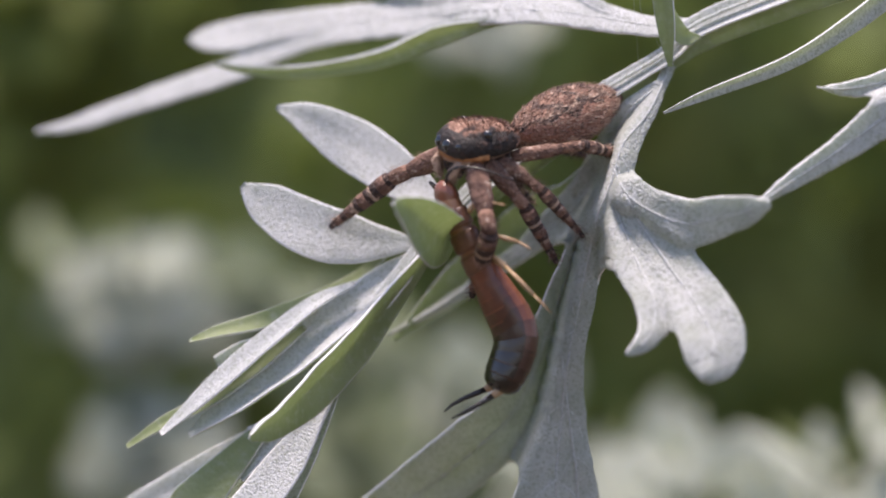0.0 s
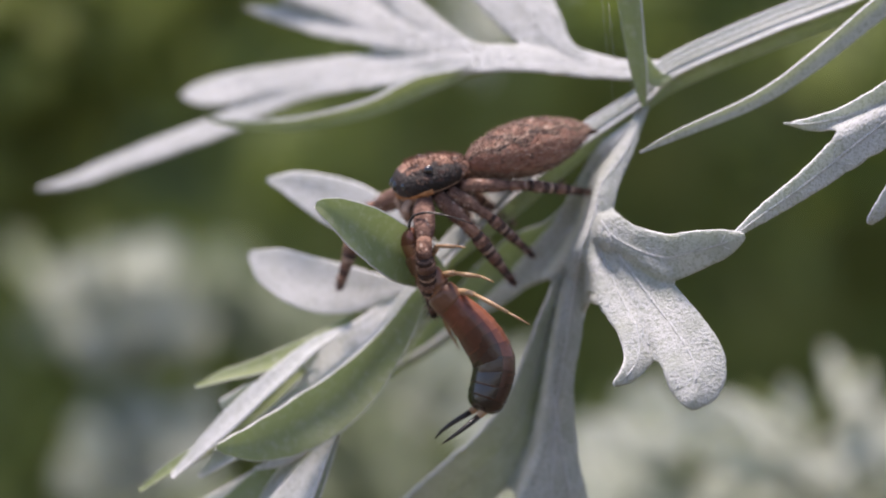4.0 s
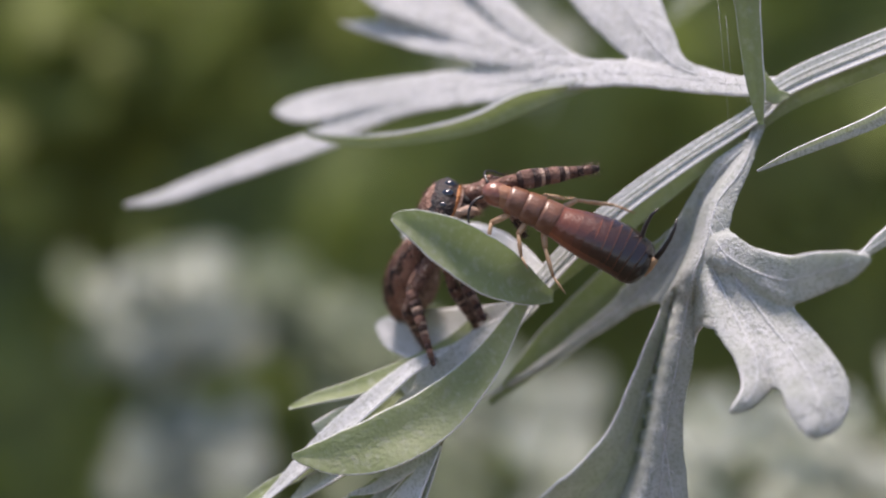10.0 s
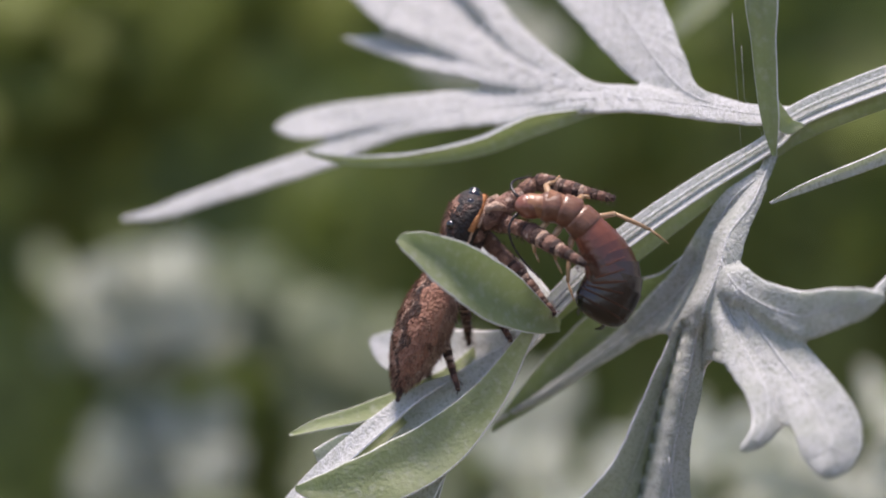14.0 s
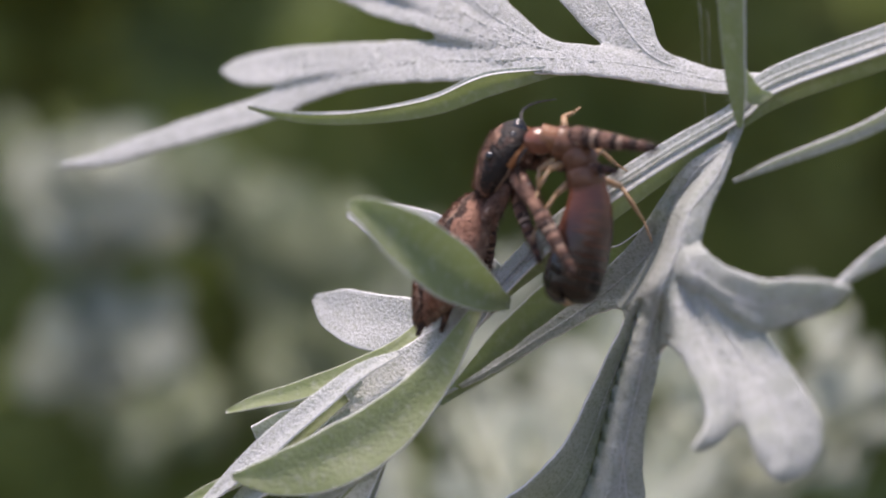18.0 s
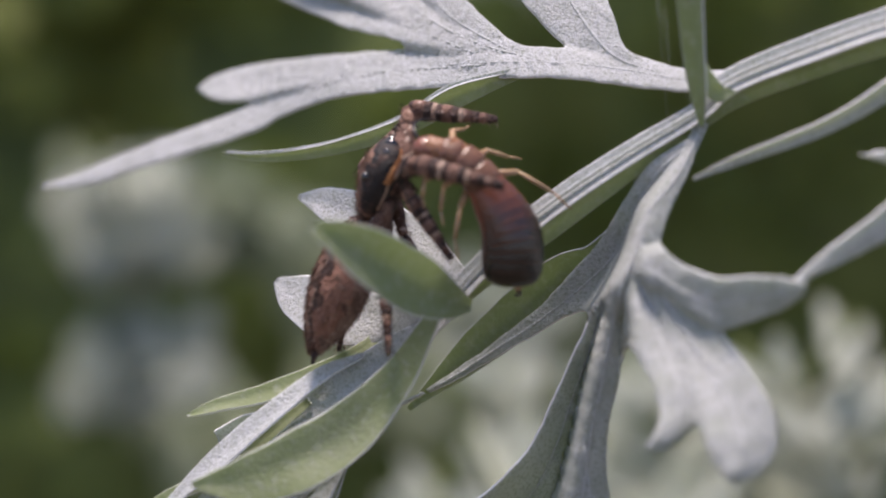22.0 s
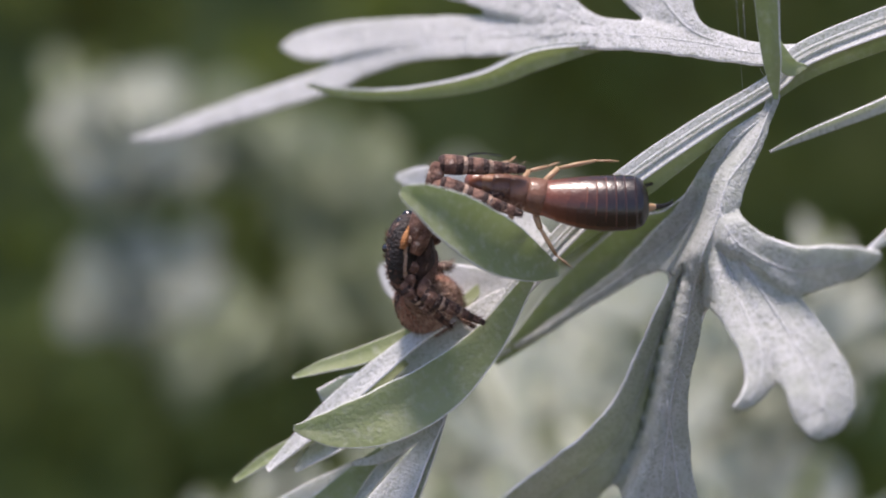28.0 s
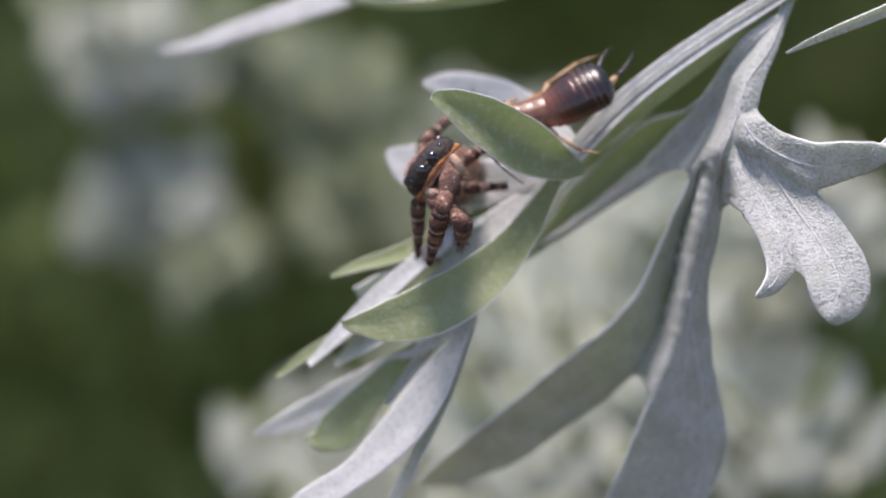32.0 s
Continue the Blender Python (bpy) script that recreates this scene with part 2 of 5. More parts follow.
# ---- leaves ----
def lobe(leaf, rows, tilt=0.0, cup=0.2, under=False, rib=True, name="lobe"):
    """One lobe of a leaf: a blade with two skins and a rounded rim along a curved midrib. Rows of x, y, z and half width, in mm.
    tilt turns the blade about its midrib; under shows its green lower skin to the open side."""
    steps, across = 7 * (len(rows) - 1), 11
    seed = len(bpy.data.objects) * 3.7
    bm = bmesh.new()
    top, low, mids = [], [], []
    for i in range(steps + 1):
        u = i / steps
        p = curve_point(rows, u)
        t = Vector((curve_point(rows, min(u + 0.01, 1)) - curve_point(rows, max(u - 0.01, 0)))[:3]).normalized()
        face = Vector((0, -1, 0))
        face = (face - t * face.dot(t)).normalized()
        side = t.cross(face)
        face, side = Matrix.Rotation(radians(tilt), 3, t) @ face, Matrix.Rotation(radians(tilt), 3, t) @ side
        w = max(p[3], 0.03)
        row_t, row_l = [], []
        for k in range(across):
            s = math.sin(math.pi * (k / (across - 1) - 0.5))
            ripple = 1 + 0.05 * noise.noise((seed, u * len(rows) * 1.3, 3 * (s > 0))) + 0.025 * noise.noise((seed, u * len(rows) * 6, 9 * (s > 0)))
            lift = cup * w * (s * s - 0.25) + 0.10 * w * noise.noise((seed + 5, u * len(rows) * 0.8, s))
            thick = (0.05 + 0.11 * math.sqrt(max(1 - s * s, 0))) * min(1, w / 0.5)
            groove = 0.05 * math.exp(-(s / 0.10) ** 2) * min(1, w)
            c = Vector(p[:3]) + side * (s * w * ripple) + face * lift
            row_t.append(bm.verts.new((c + face * (thick - groove)) * MM))
            row_l.append(bm.verts.new((c - face * (thick + groove)) * MM))
        top.append(row_t), low.append(row_l)
        mids.append((face, w))
    open_skin, back_skin = (1, 0) if under else (0, 1)
    for i in range(steps):
        for k in range(across - 1):
            bm.faces.new((top[i][k], top[i + 1][k], top[i + 1][k + 1], top[i][k + 1])).material_index = (3 if under else 2) if k in (0, across - 2) else open_skin
            bm.faces.new((low[i][k], low[i][k + 1], low[i + 1][k + 1], low[i + 1][k])).material_index = back_skin
        for k, flip in ((0, False), (across - 1, True)):
            q = (top[i][k], low[i][k], low[i + 1][k], top[i + 1][k])
            bm.faces.new(tuple(reversed(q)) if flip else q).material_index = 2
    for i in (0, steps):
        ring = top[i] + list(reversed(low[i]))
        bm.faces.new(ring if i else list(reversed(ring))).material_index = 2
    ob = part(name, bm, [silver, green, silver_rim, green_rim], leaf)
    if rib:
        bm = bmesh.new()
        pts = []
        for i in range(0, steps - 2, 2):
            p = curve_point(rows, i / steps)
            face, w = mids[i]
            base = Vector(p[:3]) + face * (cup * w * -0.25 - 0.10 * min(1, w / 0.5))
            pts.append((*(base * MM), (0.05 + 0.07 * min(w, 1.2) * (1 - i / steps)) * MM))
        tube(bm, pts, 6)
        part("midrib", bm, silver_rim, ob)
    return ob


def fused(leaf, *lobes, cell=0.17, blend=0.3, ribs=True, skin=silver):
    """A leaf of several lobes grown together: the smooth union of the lobes' outlines, with one curved blade of two skins and a rim.
    Each lobe: rows of x, y, z, half width (mm), tilt and cup. The blade stands roughly upright in x and z; y is its depth."""
    sets = []
    for rows, tilt, cup in lobes:
        n = 14 * (len(rows) - 1)
        p = np.array([curve_point(rows, k / n) for k in range(n + 1)])
        t = np.gradient(p[:, [0, 2]], axis=0)
        t /= np.linalg.norm(t, axis=1)[:, None] + 1e-9
        sets.append((p, t, np.maximum(p[:, 3] * math.cos(radians(tilt)), 0.02), math.tan(radians(tilt)), cup))
    every = np.concatenate([s[0] for s in sets])
    lo, hi = every[:, [0, 2]].min(0) - 2.5, every[:, [0, 2]].max(0) + 2.5
    gx, gz = np.arange(lo[0], hi[0], cell), np.arange(lo[1], hi[1], cell)
    X, Z = np.meshgrid(gx, gz, indexing="ij")
    flat = np.stack([X.ravel(), Z.ravel()], 1)
    best, weight, depth = np.full(len(flat), 0.0), np.full(len(flat), 0.0), np.full(len(flat), 0.0)
    for p, t, w, slope, cup in sets:
        off = flat[:, None, :] - p[None, :, [0, 2]]
        gap = np.sqrt((off ** 2).sum(-1))
        near = (gap - w[None, :]).argmin(1)
        pick = np.arange(len(flat))
        d, wn = gap[pick, near], w[near]
        lateral = off[pick, near, 0] * t[near, 1] - off[pick, near, 1] * t[near, 0]
        lateral = np.clip(lateral, -1.6 * wn - .2, 1.6 * wn + .2)
        v = wn - d
        y = p[near, 1] + slope * lateral - cup * wn * (np.clip(d / np.maximum(wn, .1), 0, 1.3) ** 2 - 0.25)
        e = np.exp(np.clip(v / blend, -40, 40))
        best += e
        weight += e * e
        depth += e * e * y
    field = blend * np.log(best + 1e-30)
    depth = depth / (weight + 1e-30)
    seed = len(bpy.data.objects) * 1.7
    wobble = np.array([0.07 * noise.noise((x * .9, z * .9, seed)) + 0.04 * noise.noise((x * 2.6, z * 2.6, seed)) for x, z in flat])
    swell = np.array([0.10 * noise.noise((x * .5, z * .5, seed + 9)) + 0.035 * noise.noise((x * 1.7, z * 1.7, seed + 4)) for x, z in flat])
    field = (field + wobble).reshape(X.shape)
    depth = (depth + swell).reshape(X.shape)
    dx, dz = np.gradient(depth, cell)
    bm = bmesh.new()
    front, back = {}, {}

    def vert(key, x, z, y, nx, nz, f):
        if key not in front:
            n = Vector((nx, -1, nz)).normalized()
            thick = 0.05 + 0.10 * min(1, max(f, 0) / 0.5) ** 0.5
            c = Vector((x, y, z))
            front[key], back[key] = bm.verts.new((c + n * thick) * MM), bm.verts.new((c - n * thick) * MM)
        return key

    def corner(a, b):
        return vert((a, b), X[a, b], Z[a, b], depth[a, b], dx[a, b], dz[a, b], field[a, b])

    def cut(a, b, c, d):
        """The place on the outline between two corners of the grid."""
        if (c, d) < (a, b):
            a, b, c, d = c, d, a, b
        f = field[a, b] / (field[a, b] - field[c, d])
        f = min(max(f, 0.02), 0.98)
        mix = lambda g: g[a, b] * (1 - f) + g[c, d] * f
        return vert((a, b, c, d), mix(X), mix(Z), mix(depth), mix(dx), mix(dz), 0.0)

    inside = field > 0
    some = inside[:-1, :-1] | inside[1:, :-1] | inside[:-1, 1:] | inside[1:, 1:]
    for a, b in zip(*np.nonzero(some)):
        ring = ((a, b), (a + 1, b), (a + 1, b + 1), (a, b + 1))
        poly = []
        for k in range(4):
            p, q = ring[k], ring[(k + 1) % 4]
            if inside[p]:
                poly.append(corner(*p))
            if inside[p] != inside[q]:
                poly.append(cut(*p, *q))
        if len(poly) < 3:
            continue
        bm.faces.new([front[k] for k in poly]).material_index = 0
        bm.faces.new([back[k] for k in reversed(poly)]).material_index = 1
        for k, key in enumerate(poly):
            after = poly[(k + 1) % len(poly)]
            if len(key) == 4 and len(after) == 4:
                f4 = (front[key], back[key], back[after], front[after])
                bm.faces.new(f4).material_index = 2
    blade = part("blade", bm, [skin, green, silver_rim], leaf)
    def level(g, x, z):
        fx, fz = (x - lo[0]) / cell, (z - lo[1]) / cell
        a, b = min(max(int(fx), 0), X.shape[0] - 2), min(max(int(fz), 0), X.shape[1] - 2)
        fx, fz = min(max(fx - a, 0), 1), min(max(fz - b, 0), 1)
        return (g[a, b] * (1 - fx) + g[a + 1, b] * fx) * (1 - fz) + (g[a, b + 1] * (1 - fx) + g[a + 1, b + 1] * fx) * fz

    for rows, tilt, cup in lobes if ribs else ():
        bm = bmesh.new()
        pts = []
        n = 6 * (len(rows) - 1)
        for k in range(n - 3):
            p = curve_point(rows, k / n)
            pts.append((p[0] * MM, (level(depth, p[0], p[2]) - 0.135) * MM, p[2] * MM, (0.055 + 0.03 * min(p[3], 1.2) * (1 - k / n)) * MM))
        tube(bm, pts, 6)
        part("midrib", bm, silver, blade)
        for k in range(5, n - 5, 5):  # side veins, bowed towards the lobe's tip
            p, q = curve_point(rows, k / n), curve_point(rows, (k + 1) / n)
            along = Vector((q[0] - p[0], q[2] - p[2])).normalized()
            for s in (-1, 1):
                aside = Vector((along.y, -along.x)) * s
                line, spot = [], Vector((p[0], p[2]))
                for i in range(9):
                    if level(field, spot.x, spot.y) < 0.22:
                        break
                    line.append((spot.x * MM, (level(depth, spot.x, spot.y) - 0.135) * MM, spot.y * MM, (0.042 - 0.003 * i) * MM))
                    spot = spot + (aside * (0.75 - 0.06 * i) + along * (0.5 + 0.07 * i)).normalized() * max(p[3], 0.4) * 0.22
                if len(line) > 3:
                    bm = bmesh.new()
                    tube(bm, line, 5)
                    part("vein", bm, silver, blade)
    return blade


def leaf_thing(name, label):
    return thing(name, label, "leaf", "leaves of the plant")


stem = thing("plant_stem", "grooved silvery stem of a grey-leaved garden plant", "plant stem")
upper_leaf = leaf_thing("silver_leaf", "deeply lobed silver-white leaf spread flat above the spider")
upright_leaf = leaf_thing("silver_leaf", "narrow grey-green leaf standing upright in the fork of the stem")
narrow_leaf = leaf_thing("silver_leaf", "long narrow pale green leaf beside the stem")
hanging_leaf = leaf_thing("silver_leaf", "broad hanging felted silver leaf with rounded lobes")
right_leaf = leaf_thing("silver_leaf", "silvery pointed leaf reaching in beside the hanging leaf")
low_leaf = leaf_thing("silver_leaf", "cluster of slender silver lobes at the lower end of the stem")
pale_leaf = leaf_thing("silver_leaf", "short rounded pale silver leaf behind the spider")
pale_upper_leaf = leaf_thing("silver_leaf", "pale pointed silver leaf standing behind the spider")
front_leaf = leaf_thing("silver_leaf", "small curled leaf showing its green underside before the spider")
green_leaf = leaf_thing("silver_leaf", "green-backed curved leaf below the spider")
stem_line = [(43.43, -4.00, 19.82, 0.86), (24.68, -2.00, 12.42, 0.80), (19.01, -1.00, 10.40, 0.76), (14.52, 0.00, 8.60, 0.66), (13.01, 0.00, 7.22, 0.52), (9.62, 0.50, 5.05, 0.58), (5.79, 1.00, 2.30, 0.62), (2.50, 1.00, -0.95, 0.58), (0.06, 1.00, -4.15, 0.56), (-2.38, 1.00, -7.45, 0.54), (-4.54, 1.00, -10.18, 0.47), (-7.23, 1.00, -13.44, 0.33)]
stem_axis = lobe(stem, stem_line, tilt=35, cup=0.45)
u_axis = [(14.54, 0.20, 8.73, 0.48), (12.37, 0.50, 8.69, 0.69), (9.67, 1.50, 9.25, 0.91), (6.90, 2.00, 9.59, 0.91), (3.49, 4.20, 9.87, 0.94), (-0.45, 7.50, 9.94, 1.01), (-4.32, 10.50, 9.57, 1.00), (-7.34, 12.50, 8.70, 0.94), (-9.28, 13.00, 7.74, 0.91), (-13.66, 14.50, 6.45, 0.80), (-18.15, 16.00, 5.02, 0.57), (-20.55, 16.50, 4.56, 0.12)]
u_top = [(6.89, 1.91, 9.44, 0.14), (2.88, 5.32, 10.98, 1.02), (-0.09, 8.78, 13.01, 1.81), (-3.17, 12.57, 15.82, 2.41), (-6.54, 16.81, 19.68, 2.66), (-10.47, 20.74, 23.73, 1.85), (-12.55, 22.71, 26.38, 0.14)]
u_top_tooth = [(2.89, 5.00, 10.40, 0.13), (-0.54, 8.72, 12.20, 0.88), (-3.20, 11.40, 13.28, 1.05), (-5.82, 13.87, 14.23, 0.65), (-8.17, 15.88, 14.99, 0.11)]
u_top_fork = [(4.93, 3.48, 10.11, 0.11), (1.79, 6.96, 12.39, 1.07), (-0.17, 9.90, 15.14, 1.05), (-1.60, 12.47, 18.21, 0.89), (-2.58, 14.63, 21.32, 0.65), (-3.02, 15.82, 23.29, 0.10)]
u_second = [(11.31, 0.97, 9.03, 0.11), (9.28, 1.94, 9.93, 0.67), (7.77, 3.25, 11.95, 1.48), (6.08, 5.71, 15.35, 2.23), (4.12, 8.72, 19.07, 2.50), (1.68, 12.62, 23.73, 1.75), (0.29, 14.80, 26.33, 0.10)]
u_lobe = [(5.78, 2.75, 9.71, 0.35), (1.10, 6.19, 9.84, 1.16), (-3.35, 9.92, 9.99, 1.36), (-7.77, 13.33, 9.96, 1.33), (-10.51, 14.56, 9.77, 0.95), (-11.90, 15.22, 9.75, 0.16)]
u_under = lobe(upper_leaf, [(6.60, 2.60, 9.30, 0.05), (5.40, 2.90, 9.22, 0.16), (4.32, 3.20, 9.06, 0.28), (1.94, 4.20, 8.64, 0.55), (-0.55, 5.00, 7.65, 0.46), (-3.58, 5.80, 7.07, 0.35), (-6.11, 6.40, 6.92, 0.27), (-8.05, 6.80, 7.05, 0.19), (-9.67, 7.10, 7.41, 0.08)], tilt=-30, cup=0.5, under=True, rib=False)
lobe(u_under, [(6.60, 2.50, 9.36, 0.04), (5.40, 2.75, 9.38, 0.07), (4.26, 3.00, 9.31, 0.10), (1.70, 4.00, 9.03, 0.13), (-0.65, 4.80, 7.99, 0.11), (-3.62, 5.60, 7.31, 0.10), (-6.10, 6.20, 7.13, 0.08), (-8.03, 6.60, 7.20, 0.08), (-9.44, 7.00, 7.44, 0.08)], tilt=0, cup=0.1, rib=False, name="rim")
lobe(upright_leaf, [(13.00, -1.00, 6.56, 0.12), (12.74, -1.50, 8.26, 0.43), (12.48, -2.00, 10.07, 0.53), (12.26, -2.50, 11.87, 0.62), (12.08, -3.00, 13.93, 0.80), (11.82, -3.00, 17.16, 0.92), (11.56, -3.00, 19.88, 0.12)], tilt=-30, cup=0.5, under=True)
lobe(upright_leaf, [(14.45, -0.60, 8.07, 0.08), (13.61, -0.80, 8.03, 0.43), (13.19, -1.00, 8.74, 0.27), (13.00, -1.00, 9.42, 0.05)], tilt=0, cup=0.3, under=True, rib=False)
lobe(narrow_leaf, [(12.41, -3.00, 4.14, 0.06), (14.17, -3.00, 4.97, 0.24), (18.12, -3.00, 6.60, 0.37), (21.03, -3.00, 8.47, 0.49), (24.43, -3.00, 11.14, 0.61), (29.27, -3.00, 14.50, 0.73), (33.28, -3.00, 17.20, 0.09)], tilt=30, cup=0.4)
h_axis = [(13.20, 0.40, 7.00, 0.30), (12.62, -0.30, 5.65, 0.32), (11.85, -1.20, 4.21, 0.42), (10.63, -2.20, 2.73, 0.82), (10.07, -2.60, 0.96, 0.89), (9.38, -2.40, -0.85, 0.60), (9.24, -1.20, -2.19, 0.63), (8.86, -0.70, -4.51, 0.75), (8.30, -0.10, -8.03, 0.87), (7.95, 0.60, -12.71, 1.71), (7.93, 1.00, -15.22, 2.38), (7.15, 1.60, -17.87, 2.57), (5.79, 2.20, -20.35, 2.04), (4.66, 2.80, -22.64, 0.23)]
h_left = [(9.45, -0.80, 0.24, 0.35), (9.12, 0.40, -1.16, 0.62), (8.46, 1.40, -3.15, 0.73), (7.76, 2.20, -5.40, 0.97), (6.95, 2.80, -8.08, 1.39), (5.98, 3.20, -10.20, 2.03), (4.18, 3.70, -12.06, 2.26), (1.84, 4.60, -14.07, 2.24), (-0.86, 5.50, -16.34, 2.11), (-3.47, 6.20, -18.00, 1.45), (-5.66, 6.60, -19.08, 0.29)]
h_right_low = [(8.12, -0.40, -7.69, 0.09), (8.50, 0.00, -10.32, 0.54), (8.95, 0.60, -13.08, 0.91), (9.10, 1.20, -15.94, 0.99), (8.80, 1.80, -18.37, 0.63), (8.20, 2.20, -19.77, 0.09)]
lobe(hanging_leaf, [(10.11, 1.70, 2.22, 0.58), (8.87, 3.70, 0.61, 0.99), (7.13, 5.30, -0.52, 1.29), (5.00, 6.10, -2.22, 1.11), (2.89, 6.10, -4.10, 0.88), (0.01, 5.70, -6.77, 0.12)], tilt=-5, cup=0.5, under=True)
h_strip = [(12.32, -0.20, 5.56, 0.34), (11.24, 0.00, 4.62, 0.51), (10.49, 0.80, 3.15, 0.71), (9.60, 2.00, 1.05, 0.97), (8.34, 3.20, -0.47, 0.93), (6.53, 4.40, -2.06, 0.52), (4.41, 5.00, -3.58, 0.37), (2.08, 5.00, -5.15, 0.23), (-0.33, 5.00, -6.51, 0.08)]
h_side = [(10.14, -3.00, 1.70, 0.25), (10.57, -3.60, 0.37, 0.94), (11.66, -4.40, -0.52, 1.00), (13.06, -5.20, -1.08, 1.14), (14.29, -6.20, -0.86, 0.96), (15.47, -7.00, -0.58, 0.67), (16.31, -7.40, -0.28, 0.26)]
h_down = [(9.88, -2.40, 0.68, 0.22), (10.50, -3.30, -1.19, 0.79), (11.07, -4.50, -2.90, 1.10), (11.59, -5.70, -4.30, 0.97), (11.55, -6.60, -5.64, 0.73), (11.01, -7.30, -6.43, 0.45), (10.33, -7.50, -6.92, 0.11)]
h_round = [(10.50, -3.00, 0.27, 0.50), (11.55, -4.00, -1.53, 0.96), (12.45, -5.00, -3.04, 1.29), (13.28, -6.30, -4.44, 1.40), (13.87, -7.40, -5.71, 1.46), (13.98, -8.00, -6.64, 1.34), (13.74, -8.40, -7.54, 0.63)]
r_axis = [(15.97, -6.00, -0.40, 0.08), (17.61, -6.00, 0.74, 0.38), (19.89, -6.00, 2.28, 0.62), (22.43, -6.00, 4.19, 0.93), (25.49, -6.00, 6.37, 1.13), (29.58, -6.00, 9.46, 1.29), (34.72, -6.00, 13.33, 1.03)]
r_tooth = [(19.03, -5.00, 5.18, 0.05), (20.36, -5.00, 5.14, 0.29), (22.11, -5.20, 5.48, 0.48), (24.09, -5.50, 6.17, 0.79), (26.59, -5.70, 7.18, 0.79)]
r_low = [(22.95, -5.50, 0.42, 0.21), (23.65, -5.80, 1.29, 0.47), (25.45, -6.00, 3.57, 0.79), (27.51, -6.00, 6.63, 0.79)]
lobe(pale_leaf, [(1.11, 1.50, -1.94, 0.23), (-1.49, 3.00, -2.26, 1.17), (-3.56, 4.00, -1.99, 1.42), (-5.54, 5.00, -1.09, 1.13), (-6.77, 5.50, -0.30, 0.18)], tilt=15, cup=0.15)
lobe(pale_upper_leaf, [(2.76, 1.50, -0.41, 0.23), (0.46, 3.00, 0.91, 1.17), (-1.93, 4.50, 2.27, 1.37), (-4.15, 5.00, 3.37, 0.84), (-5.72, 5.50, 3.81, 0.12)], tilt=15, cup=0.15)
lobe(low_leaf, [(-9.86, 1.20, -6.88, 0.09), (-8.40, 1.40, -6.40, 0.34), (-6.22, 1.80, -5.83, 0.47), (-4.02, 2.20, -4.96, 0.50), (-2.10, 2.70, -3.90, 0.38), (-0.44, 3.20, -2.39, 0.25)], tilt=-30, cup=0.4, under=True)
lobe(low_leaf, [(-12.79, 1.50, -12.05, 0.13), (-11.02, 1.50, -10.87, 0.33), (-8.96, 1.50, -9.81, 0.40), (-6.62, 1.50, -8.14, 0.37), (-4.28, 1.50, -6.14, 0.20)], tilt=-30, cup=0.4, under=True)
lobe(low_leaf, [(-8.63, 2.50, -7.97, 0.36), (-7.20, 2.00, -7.48, 0.65), (-5.45, 2.00, -6.77, 0.47), (-3.69, 1.50, -5.27, 0.15)], tilt=10, cup=0.15, rib=False)
lobe(low_leaf, [(-5.45, 1.00, -10.42, 0.25), (-6.51, 1.00, -11.43, 0.49), (-7.99, 1.00, -13.09, 0.86), (-9.39, 1.00, -14.62, 1.18), (-10.53, 1.00, -15.29, 0.72), (-11.27, 1.00, -15.29, 0.12)], tilt=20, cup=0.15, under=True)
lobe(low_leaf, [(-2.42, 0.40, -8.40, 0.16), (-3.47, 0.00, -10.20, 0.43), (-4.93, -0.40, -12.56, 1.03), (-6.59, -0.80, -14.70, 1.08), (-8.66, -1.20, -16.54, 0.77), (-11.07, -1.60, -17.85, 0.64), (-13.04, -2.00, -18.88, 0.18)], tilt=30, cup=0.15)
lobe(low_leaf, [(-2.59, 0.50, -8.63, 0.22), (-3.96, 0.50, -9.55, 0.45), (-5.48, 0.50, -10.62, 0.29), (-6.90, 0.50, -11.01, 0.08)], tilt=20, cup=0.15, rib=False)
lobe(low_leaf, [(-6.39, 2.00, -11.17, 0.30), (-8.81, 3.00, -12.96, 0.73), (-10.99, 4.00, -14.34, 0.74), (-13.16, 4.50, -15.34, 0.44), (-14.43, 5.00, -15.90, 0.09)], tilt=15, cup=0.15)
lobe(low_leaf, [(-2.42, 0.30, -8.50, 0.14), (-3.15, 0.30, -10.69, 0.23), (-4.23, 0.20, -13.27, 0.34), (-5.53, 0.00, -15.84, 0.37), (-6.77, 0.00, -18.18, 0.31), (-7.86, 0.00, -20.16, 0.08)], tilt=30, cup=0.4)
lobe(front_leaf, [(2.95, 0.00, -1.61, 0.23), (1.50, -1.80, -1.14, 0.92), (-0.16, -3.60, -0.36, 1.32), (-1.74, -4.80, 0.59, 1.24), (-3.15, -5.40, 1.38, 0.86), (-3.95, -5.70, 1.72, 0.50), (-4.37, -5.80, 1.84, 0.16)], tilt=15, cup=0.4, under=True)
lobe(green_leaf, [(1.79, 0.20, -1.65, 0.26), (-0.16, -0.40, -4.68, 0.81), (-2.17, -1.20, -6.75, 1.23), (-4.50, -2.00, -8.12, 1.36), (-6.75, -2.80, -8.70, 1.05), (-8.34, -3.20, -8.77, 0.50), (-9.07, -3.50, -8.66, 0.12)], tilt=15, cup=0.25, under=True)
